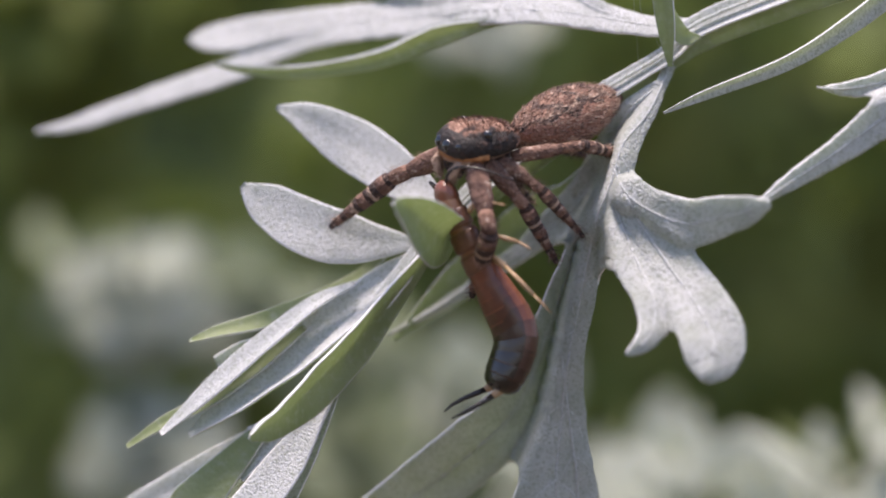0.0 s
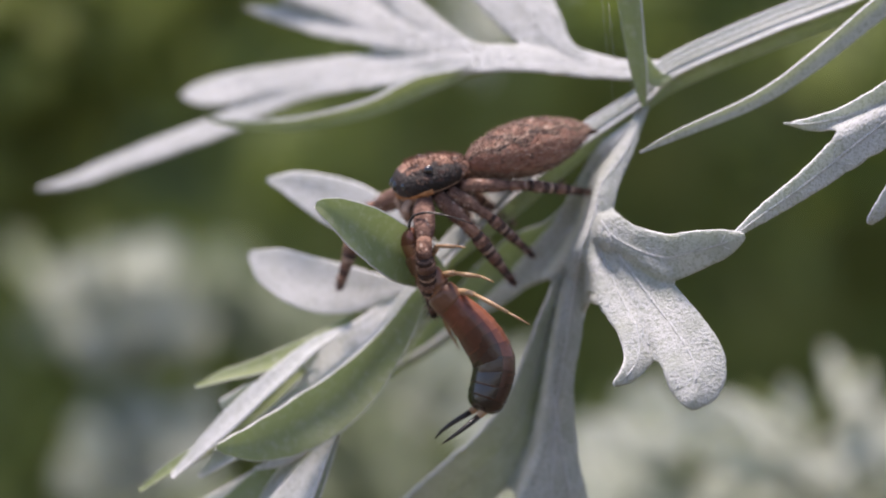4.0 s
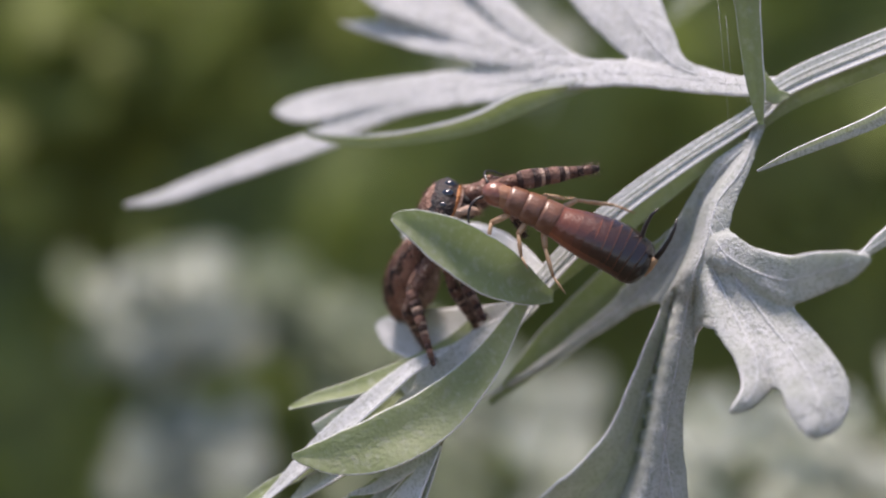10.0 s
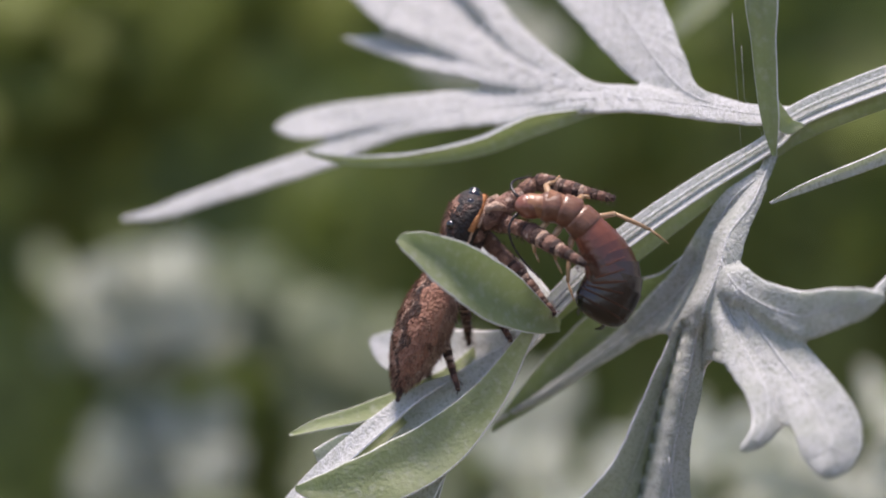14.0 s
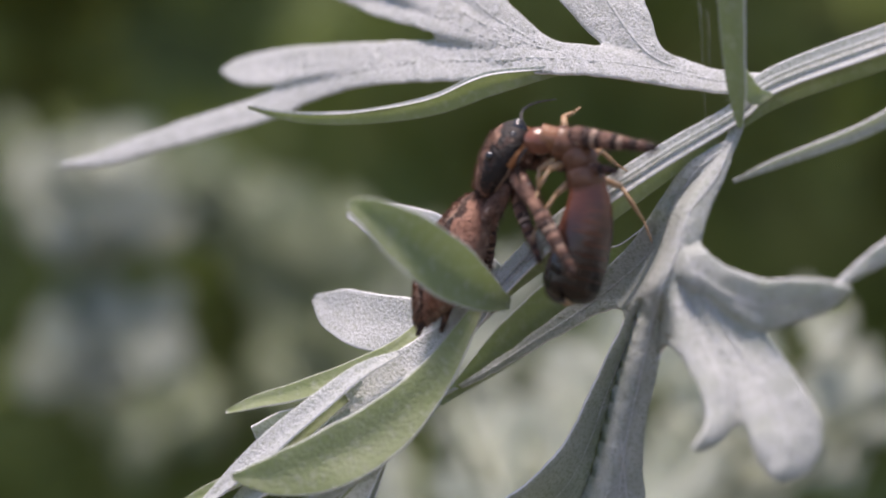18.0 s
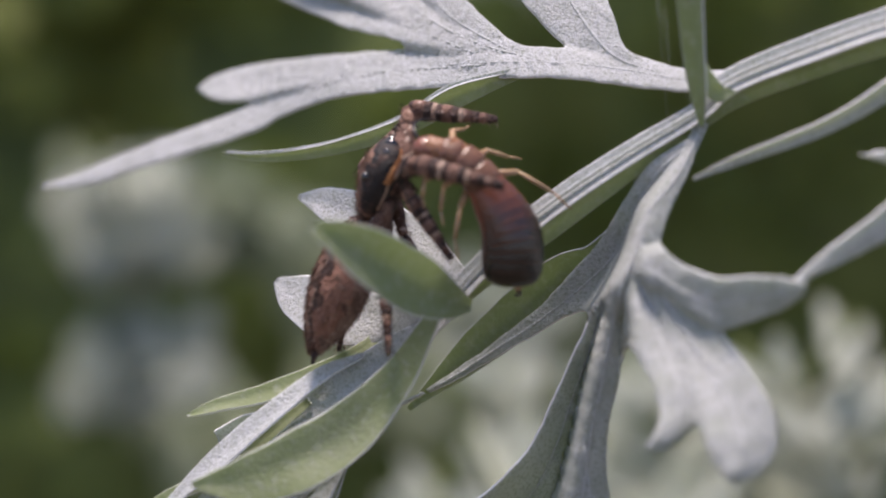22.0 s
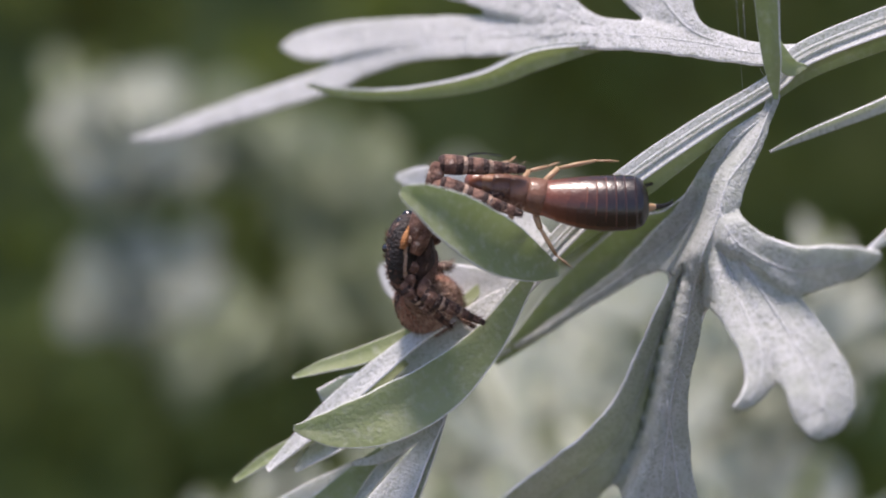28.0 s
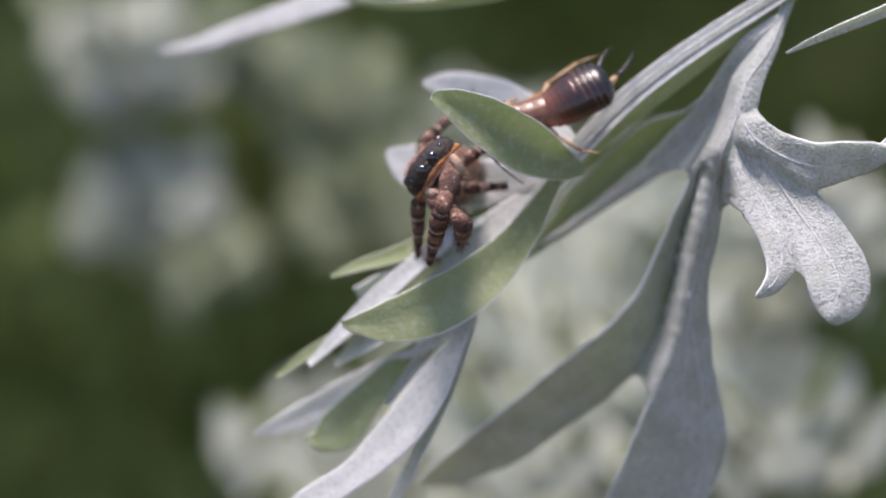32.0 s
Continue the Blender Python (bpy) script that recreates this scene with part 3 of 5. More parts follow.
for shift, girth, name in ((0.50, 0.10, "ridge"), (0.05, 0.07, "ridge"), (-0.42, 0.09, "ridge")):
    axis = stem_line[:9]
    line = []
    for k in range(49):
        p, q = curve_point(axis, k / 48), curve_point(axis, min(k / 48 + .01, 1)) - curve_point(axis, max(k / 48 - .01, 0))
        across = Vector((-q[2], 0, q[0])).normalized()
        spot = Vector(p[:3]) + across * (shift * p[3] * 0.85) + Vector((0, -0.20 + (0.42 * shift + 0.1 * abs(shift)) * p[3] * 1.15, 0))
        line.append((*(spot * MM), girth * (0.75 + 0.25 * math.sin(math.pi * k / 48)) * MM))
    bm = bmesh.new()
    tube(bm, line, 8)
    part(name, bm, silver, stem_axis)
lobe(stem, [(43.58, -3.60, 18.94, 0.43), (24.76, -1.60, 11.59, 0.43), (19.05, -0.70, 9.63, 0.44), (15.08, 0.20, 8.07, 0.38), (13.17, 0.30, 6.75, 0.22), (9.91, 0.80, 4.56, 0.41), (6.35, 1.30, 1.89, 0.51), (3.60, 1.40, -0.44, 0.32), (2.50, 1.40, -1.66, 0.10)], tilt=-30, cup=0.3, under=True, rib=False)
lobe(low_leaf, [(2.36, 1.60, -1.93, 0.17), (-0.25, 1.40, -3.83, 0.99), (-2.42, 1.20, -5.76, 1.37), (-4.87, 1.20, -7.80, 1.41), (-7.05, 1.20, -9.45, 1.15), (-9.76, 1.20, -11.45, 0.17)], tilt=50, cup=0.4)
lobe(low_leaf, [(-1.89, 1.20, -3.95, 0.14), (-3.79, 1.00, -4.94, 0.43), (-5.94, 0.80, -6.70, 0.57), (-8.37, 0.80, -8.89, 0.61), (-11.06, 0.80, -11.35, 0.18)], tilt=40, cup=0.3)
fused(upper_leaf, (u_axis, 36.8963, 0.12), (u_top, 14.0533, 0.12), (u_top_tooth, 27.0587, 0.12), (u_top_fork, -2.66892, 0.12), (u_second, 0.139806, 0.12), (u_lobe, 35.7629, 0.12), blend=0.12)
fused(hanging_leaf, (h_axis, -12, 0.12), (h_left, -40, 0.2), (h_right_low, -20, 0.15), (h_side, 10, 0.15), (h_down, -12, 0.15), (h_round, 0, 0.1), (h_strip, 20, 0.2), blend=0.12, skin=silver_shaded)
fused(right_leaf, (r_axis, 10, 0.15), (r_tooth, 15, 0.15), (r_low, 15, 0.15))

sprig = leaf_thing("green_sprig", "blurred yellow-green leaf of a shoot behind the stem")
lobe(sprig, [(13.43, 38.00, 19.15, 0.17), (14.64, 38.00, 20.64, 0.68), (16.06, 38.00, 22.17, 1.02), (17.69, 38.00, 23.99, 0.85), (19.32, 38.00, 25.82, 0.17)], tilt=-20, cup=0.3, under=True)
bm = bmesh.new()
tube(bm, [(0.0419, -0.0040, 0.0201, 0.00075), (0.0514, -0.0030, 0.0215, 0.00100), (0.0684, 0.0020, 0.0135, 0.00140), (0.0814, 0.0100, -0.0405, 0.00180), (0.0854, 0.0160, -0.2305, 0.00220), (0.0854, 0.0240, -0.4550, 0.00260)], 10)
part("stalk", bm, silver, stem)
bm = bmesh.new()
tube(bm, [(0.0337, -0.0060, 0.0138, 0.00035), (0.0397, -0.0054, 0.0155, 0.00050), (0.0454, -0.0040, 0.0199, 0.00060)], 10)
part("leaf_stalk", bm, silver, right_leaf)
bm = bmesh.new()
tube(bm, [(0.0189, 0.0380, 0.0255, 0.00020), (0.0273, 0.0380, 0.0338, 0.00040), (0.0593, 0.0420, 0.0378, 0.00060), (0.0793, 0.0480, -0.0342, 0.00090), (0.0833, 0.0520, -0.4550, 0.00140)], 10)
part("stalk", bm, green, sprig)
silk = thing("silk_thread", "fine pale silk threads spun at the fork of the stem", "silk")
bm = bmesh.new()
tube(bm, [(0.01064, -0.00300, 0.01292, 0.000005), (0.01106, -0.00200, 0.00960, 0.000005), (0.01150, -0.00060, 0.00683, 0.000005)], 5)
part("thread", bm, silk_white, silk)
bm = bmesh.new()
tube(bm, [(0.01107, -0.00300, 0.01146, 0.000005), (0.01136, -0.00220, 0.00909, 0.000005), (0.01249, -0.00080, 0.00752, 0.000005)], 5)
part("thread", bm, silk_white, silk)


# ---- far garden ----
GROUND = -0.45
shrubs = []


def far_cluster(x, y, z, size, seed, leaves=16, broad=.3, skin=far_silver, name="silver_shrub"):
    """A spray of silvery lobes well behind the stem; place in mm, size in mm."""
    rnd = random.Random(seed)
    label = "soft yellow-green mound of leaves behind the stem" if skin is far_lime else "soft grey mound of silvery foliage behind the stem"
    root = thing(name, label, "shrub", "shrubs behind")
    root.location = mm((x, y, z))
    shrubs.append(root)
    stalk = bmesh.new()
    for n in range(4):
        a, b = rnd.uniform(-0.9, 0.9), rnd.uniform(0.2, 1.2)
        tip = Vector((math.sin(a), rnd.uniform(-.4, .4), math.cos(a) * b)) * size
        tube(stalk, [(0, 0.02, GROUND - z * MM, 0.0006), (0, 0.02, -size * MM, 0.0005), (tip.x * .3 * MM, tip.y * .3 * MM, tip.z * .3 * MM, 0.0006), (*(tip * MM), 0.0004)], 6)
    part("stalk", stalk, far_dark, root)
    for n in range(leaves):
        bm = bmesh.new()
        long, wide = size * rnd.uniform(.7, 1.1), size * broad * rnd.uniform(.8, 1.2)
        rows = []
        for i in range(7):
            u = i / 6
            w = wide * math.sin(math.pi * min(u * .93 + .05, 1)) ** 0.7
            rows.append([bm.verts.new(Vector((s * w, abs(s) * w * .3 - u * u * size * .15, u * long)) * MM) for s in (-1, -.5, 0, .5, 1)])
        for r0, r1 in zip(rows, rows[1:]):
            for k in range(4):
                bm.faces.new((r0[k], r0[k + 1], r1[k + 1], r1[k]))
        bmesh.ops.solidify(bm, geom=bm.faces[:], thickness=0.0006)
        ob = part("leaf", bm, skin, root)
        ob.matrix_basis = pose(rnd.uniform(-.55, .55) * size * MM, rnd.uniform(-.4, .4) * size * MM, rnd.uniform(-.6, .4) * size * MM,
                               rnd.uniform(-65, -15), rnd.uniform(-75, 75), rnd.uniform(-50, 50))
    return root


# silver leaves of the same plant low behind the stem
for seed, (x, y, z, size) in enumerate(((34, 85, -12, 9), (25, 95, -17, 11), (9, 92, -27, 11), (23, 85, -29, 12), (34, 82, -36, 11), (-2, 92, -38, 11), (14, 80, -38, 12),
                                        (6, 72, -33, 8), (25, 118, -24, 11), (34, 105, -28, 10), (2, 115, -35, 11), (15, 104, -26, 10), (41, 95, -20, 7), (-20, 105, -41, 8),
                                        (-12, 92, -44, 9))):
    far_cluster(x, y, z, size, 20 + seed, 20, .17)
for seed, (x, y, z, size) in enumerate(((20, 150, -24, 13), (6, 150, -22, 10), (-12, 140, -54, 12))):
    far_cluster(x, y, z, size, seed, 11, .24)
# single sprays farther off beside the stem
far_cluster(11, 330, 70, 14, 4, 12)
far_cluster(-47, 170, 3, 12, 40, 30, .45, far_half_shade)
far_cluster(-29, 175, 4, 9, 41, 24, .42, far_deep_shade)
far_cluster(-45, 170, -18, 10, 42, 26, .45, far_half_shade)
far_cluster(-16, 200, -6, 13, 5, 14, .36, far_deep_shade)
far_cluster(-15, 220, -25, 15, 6, 14, .36, far_deep_shade)
far_cluster(6, 230, -13, 15, 7, 16, .36, far_half_shade)
far_cluster(-62, 360, -52, 20, 61, 10, .34, far_deep_shade)
far_cluster(-84, 340, 2, 22, 63, 10, .34, far_deep_shade)
far_cluster(-110, 480, 95, 42, 80, 26, .34, far_lime, "green_shrub")
far_cluster(-67, 520, 120, 40, 81, 26, .34, far_lime, "green_shrub")
far_cluster(-134, 500, 61, 36, 82, 26, .34, far_lime, "green_shrub")
bm = bmesh.new()
bmesh.ops.create_grid(bm, x_segments=60, y_segments=60, size=60.0)
for v in bm.verts:
    v.co.z = GROUND + 0.02 * noise.noise(v.co * 0.7)
tagged(part("ground", bm, soil, None), "dark garden soil", "ground", kind="structure")


def hedge(name, y, height, seed, count, mat_body, mat_leaf, leaf):
    """A bank of foliage: a lumpy body closely set with leaves."""
    rnd = random.Random(seed)
    root = thing(name, "dense green garden shrubs far behind, out of focus", "hedge", kind="stuff")
    bm = bmesh.new()
    bmesh.ops.create_grid(bm, x_segments=90, y_segments=40, size=1.0)
    for v in bm.verts:
        x, z = v.co.x * 1.8, v.co.y * height
        lump = 0.16 * noise.noise((x * 3 + seed, z * 3, 0)) + 0.07 * noise.noise((x * 9, z * 9, seed))
        v.co = Vector((x, y + lump + 0.25 * (z / height) ** 2, z))
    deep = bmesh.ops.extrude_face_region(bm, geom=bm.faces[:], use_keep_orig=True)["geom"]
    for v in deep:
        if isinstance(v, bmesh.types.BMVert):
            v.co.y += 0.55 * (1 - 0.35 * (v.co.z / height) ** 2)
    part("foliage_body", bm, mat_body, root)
    bm = bmesh.new()
    for n in range(count):
        x, z = rnd.uniform(-1.3, 1.3), rnd.uniform(-height, height)
        lump = 0.16 * noise.noise((x * 3 + seed, z * 3, 0)) + 0.07 * noise.noise((x * 9, z * 9, seed))
        c = Vector((x, y + lump - 0.01, z))
        turn = Euler((rnd.uniform(-1, 1), rnd.uniform(-3, 3), rnd.uniform(-1, 1))).to_matrix()
        size = leaf * rnd.uniform(.6, 1.4)
        quad = [bm.verts.new(c + turn @ Vector(q) * size) for q in ((0, 0, -1), (.4, -.12, -.2), (.3, -.1, .5), (0, 0, 1), (-.3, -.1, .5), (-.4, -.12, -.2))]
        bm.faces.new((quad[0], quad[1], quad[2], quad[3]))
        bm.faces.new((quad[0], quad[3], quad[4], quad[5]))
    tagged(part("foliage", bm, mat_leaf, root), kind="stuff")


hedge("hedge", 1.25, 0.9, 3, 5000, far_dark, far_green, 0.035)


# ---- spider ----
SPIDER = 1.1
SM = SPIDER * MM
HEAD = 0.95


class Spider:
    """A jumping spider: cephalothorax as its base, abdomen, eyes, palps, jaws and eight legs. Its own y points ahead, z up. Keyed by at() and feet()."""

    def __init__(self):
        self.root = thing("jumping_spider", "brown mottled hairy jumping spider holding an earwig on the leaves", "spider")
        self.rows, self.steps, self.bends = {}, {}, {}
        r = self.root
        bm = bmesh.new()

        def shield(c):
            front = 1 + 0.12 * c.y
            top = 0.82 if c.z > 0 else 0.7
            flat = 1 - 0.25 * max(c.z, 0) * max(-c.y, 0)
            return Vector((math.copysign(abs(c.x) ** 0.8, c.x) * front, math.copysign(abs(c.y) ** 0.85, c.y), c.z * top * flat * (1 + 0.2 * c.y)))

        ellipsoid(bm, (0, 1.9 * SM, 0), (1.55 * SM, 1.85 * SM, 1.12 * SM), 80, 56, 0, shield)
        for f in bm.faces:
            c = f.calc_center_median()
            side = abs(c.x) / (1.5 * SM) + 0.12 * noise.noise(c / SM * 3)
            if c.z < 0.75 * SM and (side > 0.70 or c.y > 3.05 * SM):
                f.material_index = 1 if noise.noise(c / SM * 4) < 0.35 else 4
            elif noise.noise(c / SM * 2.2 + Vector((4, 0, 0))) > 0.28:
                f.material_index = 4
            if c.z <= -0.36 * SM:
                f.material_index = 2 if c.y > 2.9 * SM else 3
            if c.z <= -0.47 * SM:
                f.material_index = 1
        self.carapace = part("carapace", bm, [fur_brown, fur_black, fur_orange, fur_pale, fur_dark], r, "flat brown carapace with dark flanks and an orange face band")
        for x, y, z, rad in ((.37, 3.52, .12, .33), (-.37, 3.52, .12, .33), (.98, 3.3, .18, .21), (-.98, 3.3, .18, .21),
                             (1.15, 2.75, .46, .09), (-1.15, 2.75, .46, .09), (1.18, 2.05, .60, .23), (-1.18, 2.05, .60, .23)):
            bm = bmesh.new()
            ellipsoid(bm, (x * SM, y * SM, z * SM), (rad * SM,) * 3, 14, 10)
            part("eye", bm, eye_black, self.carapace, "glossy black eye")
        bm = bmesh.new()
        tube(bm, [(1.5 * math.sin(a) * SM, (2.05 + 1.55 * math.cos(a)) * SM, -.30 * SM, .15 * SM) for a in (-1.5 + 3 * k / 14 for k in range(15))], 8, 0)
        tube(bm, [(1.42 * math.sin(a) * SM, (2.05 + 1.5 * math.cos(a)) * SM, -.52 * SM, .10 * SM) for a in (-1.3 + 2.6 * k / 12 for k in range(13))], 8, 1)
        self.tuft(bm, [(1.5 * math.sin(a), 2.05 + 1.55 * math.cos(a), -.36) for a in (-1.4 + 2.8 * k / 119 for k in range(120))], (0, .5, -.6), .32, 0)
        part("face_band", bm, [fur_orange, fur_pale], self.carapace, "orange hair band under the eyes")
        for x in (-.36, .36):
            bm = bmesh.new()
            ellipsoid(bm, (x * SM, 3.12 * SM, -.85 * SM), (.31 * SM, .34 * SM, .62 * SM), 12, 10)
            part("jaw", bm, fur_black, r, "dark jaw")
        for s in (-1, 1):
            bm = bmesh.new()
            line = [(s * .8, 2.9, -.7, .15), (s * .95, 3.35, -.62, .19), (s * .88, 3.62, -.92, .23), (s * .7, 3.6, -1.3, .19), (s * .58, 3.52, -1.5, .08)]
            tube(bm, [tuple(v * SM for v in p) for p in line], 10)
            self.tuft(bm, [Vector(line[1][:3]).lerp(Vector(line[4][:3]), k / 119) for k in range(120)], (0, .4, -.4), .5, 0)
            part("palp", bm, fur_pale, r, "short hairy orange-brown palp")
        bm = bmesh.new()
        ellipsoid(bm, (0, 1.6 * SM, -.75 * SM), (.8 * SM, 1.3 * SM, .45 * SM), 14, 8)
        part("breastplate", bm, fur_dark, r)
        bm = bmesh.new()

        def egg(c):
            taper = 1 - 0.12 * c.y * c.y - 0.26 * max(-c.y, 0) ** 2
            return Vector((c.x * taper, c.y, c.z * (0.86 if c.z > 0 else 1.0) * taper))

        ellipsoid(bm, (0, -2.85 * SM, 0), (1.42 * SM, 3.05 * SM, 1.30 * SM), 110, 76, 0, egg)
        for v in bm.verts:  # uneven felted surface
            v.co *= 1 + 0.02 * noise.noise(v.co * 2600)
        for f in bm.faces:  # brown back with dark chevrons, scalloped dark flank marking toned deeper to stand for shade and edged in pale hair, salmon side, grey-brown belly
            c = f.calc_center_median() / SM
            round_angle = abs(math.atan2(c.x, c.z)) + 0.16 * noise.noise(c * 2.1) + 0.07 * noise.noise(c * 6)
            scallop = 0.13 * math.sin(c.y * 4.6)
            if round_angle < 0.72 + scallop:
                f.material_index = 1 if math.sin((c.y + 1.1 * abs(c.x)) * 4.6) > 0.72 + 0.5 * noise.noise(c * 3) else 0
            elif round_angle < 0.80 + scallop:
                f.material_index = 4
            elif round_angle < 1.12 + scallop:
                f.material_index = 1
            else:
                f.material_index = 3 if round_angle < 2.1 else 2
        for x in (-.18, .18):
            tube(bm, [(x * SM, -5.7 * SM, -.1 * SM, .16 * SM), (x * 1.4 * SM, -6.3 * SM, -.15 * SM, .07 * SM)], 8, 1)
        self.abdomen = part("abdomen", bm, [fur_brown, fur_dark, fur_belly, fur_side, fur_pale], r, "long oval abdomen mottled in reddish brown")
        rnd = random.Random(4)
        bm = bmesh.new()
        for n in range(4200):
            d = Vector((rnd.gauss(0, 1), rnd.gauss(0, 1), rnd.gauss(0, 1))).normalized()
            q = egg(d)
            base = Vector((q.x * 1.42, q.y * 3.05 - 2.85, q.z * 1.30))
            lean = (d * rnd.uniform(.35, .9) + Vector((rnd.uniform(-.2, .2), -0.9, 0))).normalized()
            side = lean.orthogonal().normalized() * 0.02
            v = [bm.verts.new(p * SM) for p in (base - side, base + side, base + lean * rnd.uniform(.12, .30))]
            bm.faces.new(v).material_index = rnd.choice((0, 0, 0, 1, 1, 2))
        tagged(part("abdomen_hairs", bm, [fur_pale, fur_brown, fur_dark], self.abdomen), kind="stuff")
        bm = bmesh.new()
        for n in range(900):
            d = Vector((rnd.gauss(0, .7), rnd.gauss(0, 1), abs(rnd.gauss(0, 1)) + .25)).normalized()
            if d.y > 0.45:
                continue
            q = shield(d)
            base = Vector((q.x * 1.55, q.y * 1.85 + 1.9, q.z * 1.12))
            lean = (d + Vector((0, 0.5, 0.2))).normalized()
            side = lean.orthogonal().normalized() * 0.02
            bm.faces.new([bm.verts.new(p * SM) for p in (base - side, base + side, base + lean * rnd.uniform(.08, .26))]).material_index = rnd.choice((0, 1, 1, 2))
        tagged(part("carapace_hairs", bm, [fur_pale, fur_brown, fur_dark], self.carapace), kind="stuff")
        for ob in [r] + list(r.children) + list(self.carapace.children):  # the fore body is small beside the abdomen
            if ob.data and ob is not self.abdomen:
                ob.data.transform(Matrix.Scale(HEAD, 4))
        self.legs = {}
        for n, (y, up, low, thick) in enumerate(((2.6, 3.35, 3.7, .43), (2.0, 2.5, 3.0, .34), (1.4, 2.2, 2.9, .28), (0.8, 3.1, 3.8, .28))):
            for s, letter in ((-1, "L"), (1, "R")):
                leg, shin = self.leg(up, low, thick)
                self.legs[letter + str(n + 1)] = (Vector((s * 1.0, y, -0.65)) * HEAD, up, low, leg, shin, s)

    def leg(self, up, low, thick):
        """Thigh along its own x, and a shin with bands that turns at the knee."""
        bm = bmesh.new()
        tube(bm, [(0, 0, 0, thick * .8 * SM), (up * .2 * SM, 0, 0, thick * 1.12 * SM), (up * .5 * SM, 0, 0, thick * 1.1 * SM), (up * .68 * SM, 0, 0, thick * .8 * SM), (up * .72 * SM, 0, 0, thick * .72 * SM)], 12, 3)
        tube(bm, [(up * .70 * SM, 0, 0, thick * .74 * SM), (up * .82 * SM, 0, 0, thick * .82 * SM), (up * .97 * SM, 0, 0, thick * .78 * SM), (up * 1.02 * SM, 0, 0, thick * .5 * SM)], 12, 1)
        self.fuzz(bm, up, thick * 1.15, 420, 2, 0)
        leg = part("leg", bm, [fur_dark, fur_brown, fur_pale, fur_leg], self.root, "banded hairy brown leg")
        bm = bmesh.new()
        cuts = ((0, .8, 0), (.05, .98, 1), (.18, 1.02, 0), (.27, .96, 3), (.32, .86, 0), (.38, .88, 1), (.50, .84, 0), (.57, .72, 3), (.62, .64, 1), (.72, .58, 0), (.80, .52, 1), (.90, .48, 0), (1.0, .3, 0))
        for (a, ra, ma), (b, rb, mb) in zip(cuts, cuts[1:]):
            tube(bm, [(low * a * SM, 0, 0, thick * ra * SM), (low * b * SM, 0, 0, thick * rb * SM)], 10, ma)
        self.fuzz(bm, low, thick * .75, 420, 3, 0)
        shin = part("lower_leg", bm, [fur_dark, fur_leg, fur_brown, fur_pale], leg)
        return leg, shin

    def tuft(self, bm, places, lean, length, mat):
        """Short hairs rising in all directions from a line of places."""
        rnd = random.Random(len(places))
        for p in places:
            for n in range(2):
                way = (Vector((rnd.gauss(0, 1), rnd.gauss(0, 1), rnd.gauss(0, 1))).normalized() + Vector(lean)).normalized()
                side = way.orthogonal().normalized() * .02
                base = Vector(p)
                bm.faces.new([bm.verts.new(q * SM) for q in (base - side, base + side, base + way * length * rnd.uniform(.7, 1.1))]).material_index = mat

    def fuzz(self, bm, length, radius, count, mat, dark):
        rnd = random.Random(count)
        for n in range(count):
            a, x = rnd.uniform(0, math.tau), rnd.uniform(.05, 1) * length
            out = Vector((0, math.cos(a), math.sin(a)))
            base = Vector((x, 0, 0)) + out * radius * .8
            tip = base + (out + Vector((.8, 0, 0))) * rnd.uniform(.10, .27)
            side = Vector((1, 0, 0)).cross(out) * .014
            bm.faces.new([bm.verts.new(p * SM) for p in (base - side, base + side, tip)]).material_index = rnd.choice((mat, dark, dark))

    def at(self, t, head, waist, tail, back):
        y = (Vector(head) - Vector(waist)).normalized()
        z = Vector(back)
        z = (z - y * z.dot(y)).normalized()
        x = y.cross(z)
        place = Vector(head) - y * 3.6 * SPIDER * HEAD
        body = Matrix((x, y, z)).transposed().to_4x4()
        body.translation = place * MM
        ya = (place - Vector(tail)).normalized()
        za = Vector(back)
        za = (za - ya * za.dot(ya)).normalized()
        behind = Matrix((ya.cross(za), ya, za)).transposed().to_4x4()
        behind.translation = place * MM
        self.rows[t] = (body, behind)

    def feet(self, t, **feet):
        self.steps[t] = feet

    def knees(self, t, **places):
        self.bends[t] = places

    def pole(self, name, t, hip, s):
        """Way in which a knee stands off, in the spider's own space."""
        def one(u):
            place = self.bends.get(u, {}).get(name)
            if place is None:
                return Vector((s * 0.8, 0, 1.0)).normalized()
            return (self.body(u).inverted() @ (Vector(place) * MM) / SM - hip).normalized()
        times = sorted(self.steps)
        for a, b in zip(times, times[1:]):
            if a <= t <= b:
                return one(a).lerp(one(b), (t - a) / (b - a))
        return one(times[-1])

    def body(self, t):
        times = sorted(self.rows)
        if t <= times[0]:
            return self.rows[times[0]][0]
        for a, b in zip(times, times[1:]):
            if a <= t <= b:
                return self.rows[a][0].lerp(self.rows[b][0], (t - a) / (b - a))
        return self.rows[times[-1]][0]

    def foot(self, name, t):
        times = sorted(self.steps)
        for a, b in zip(times, times[1:]):
            if a <= t <= b:
                return Vector(self.steps[a][name]).lerp(Vector(self.steps[b][name]), (t - a) / (b - a))
        return Vector(self.steps[times[-1]][name])

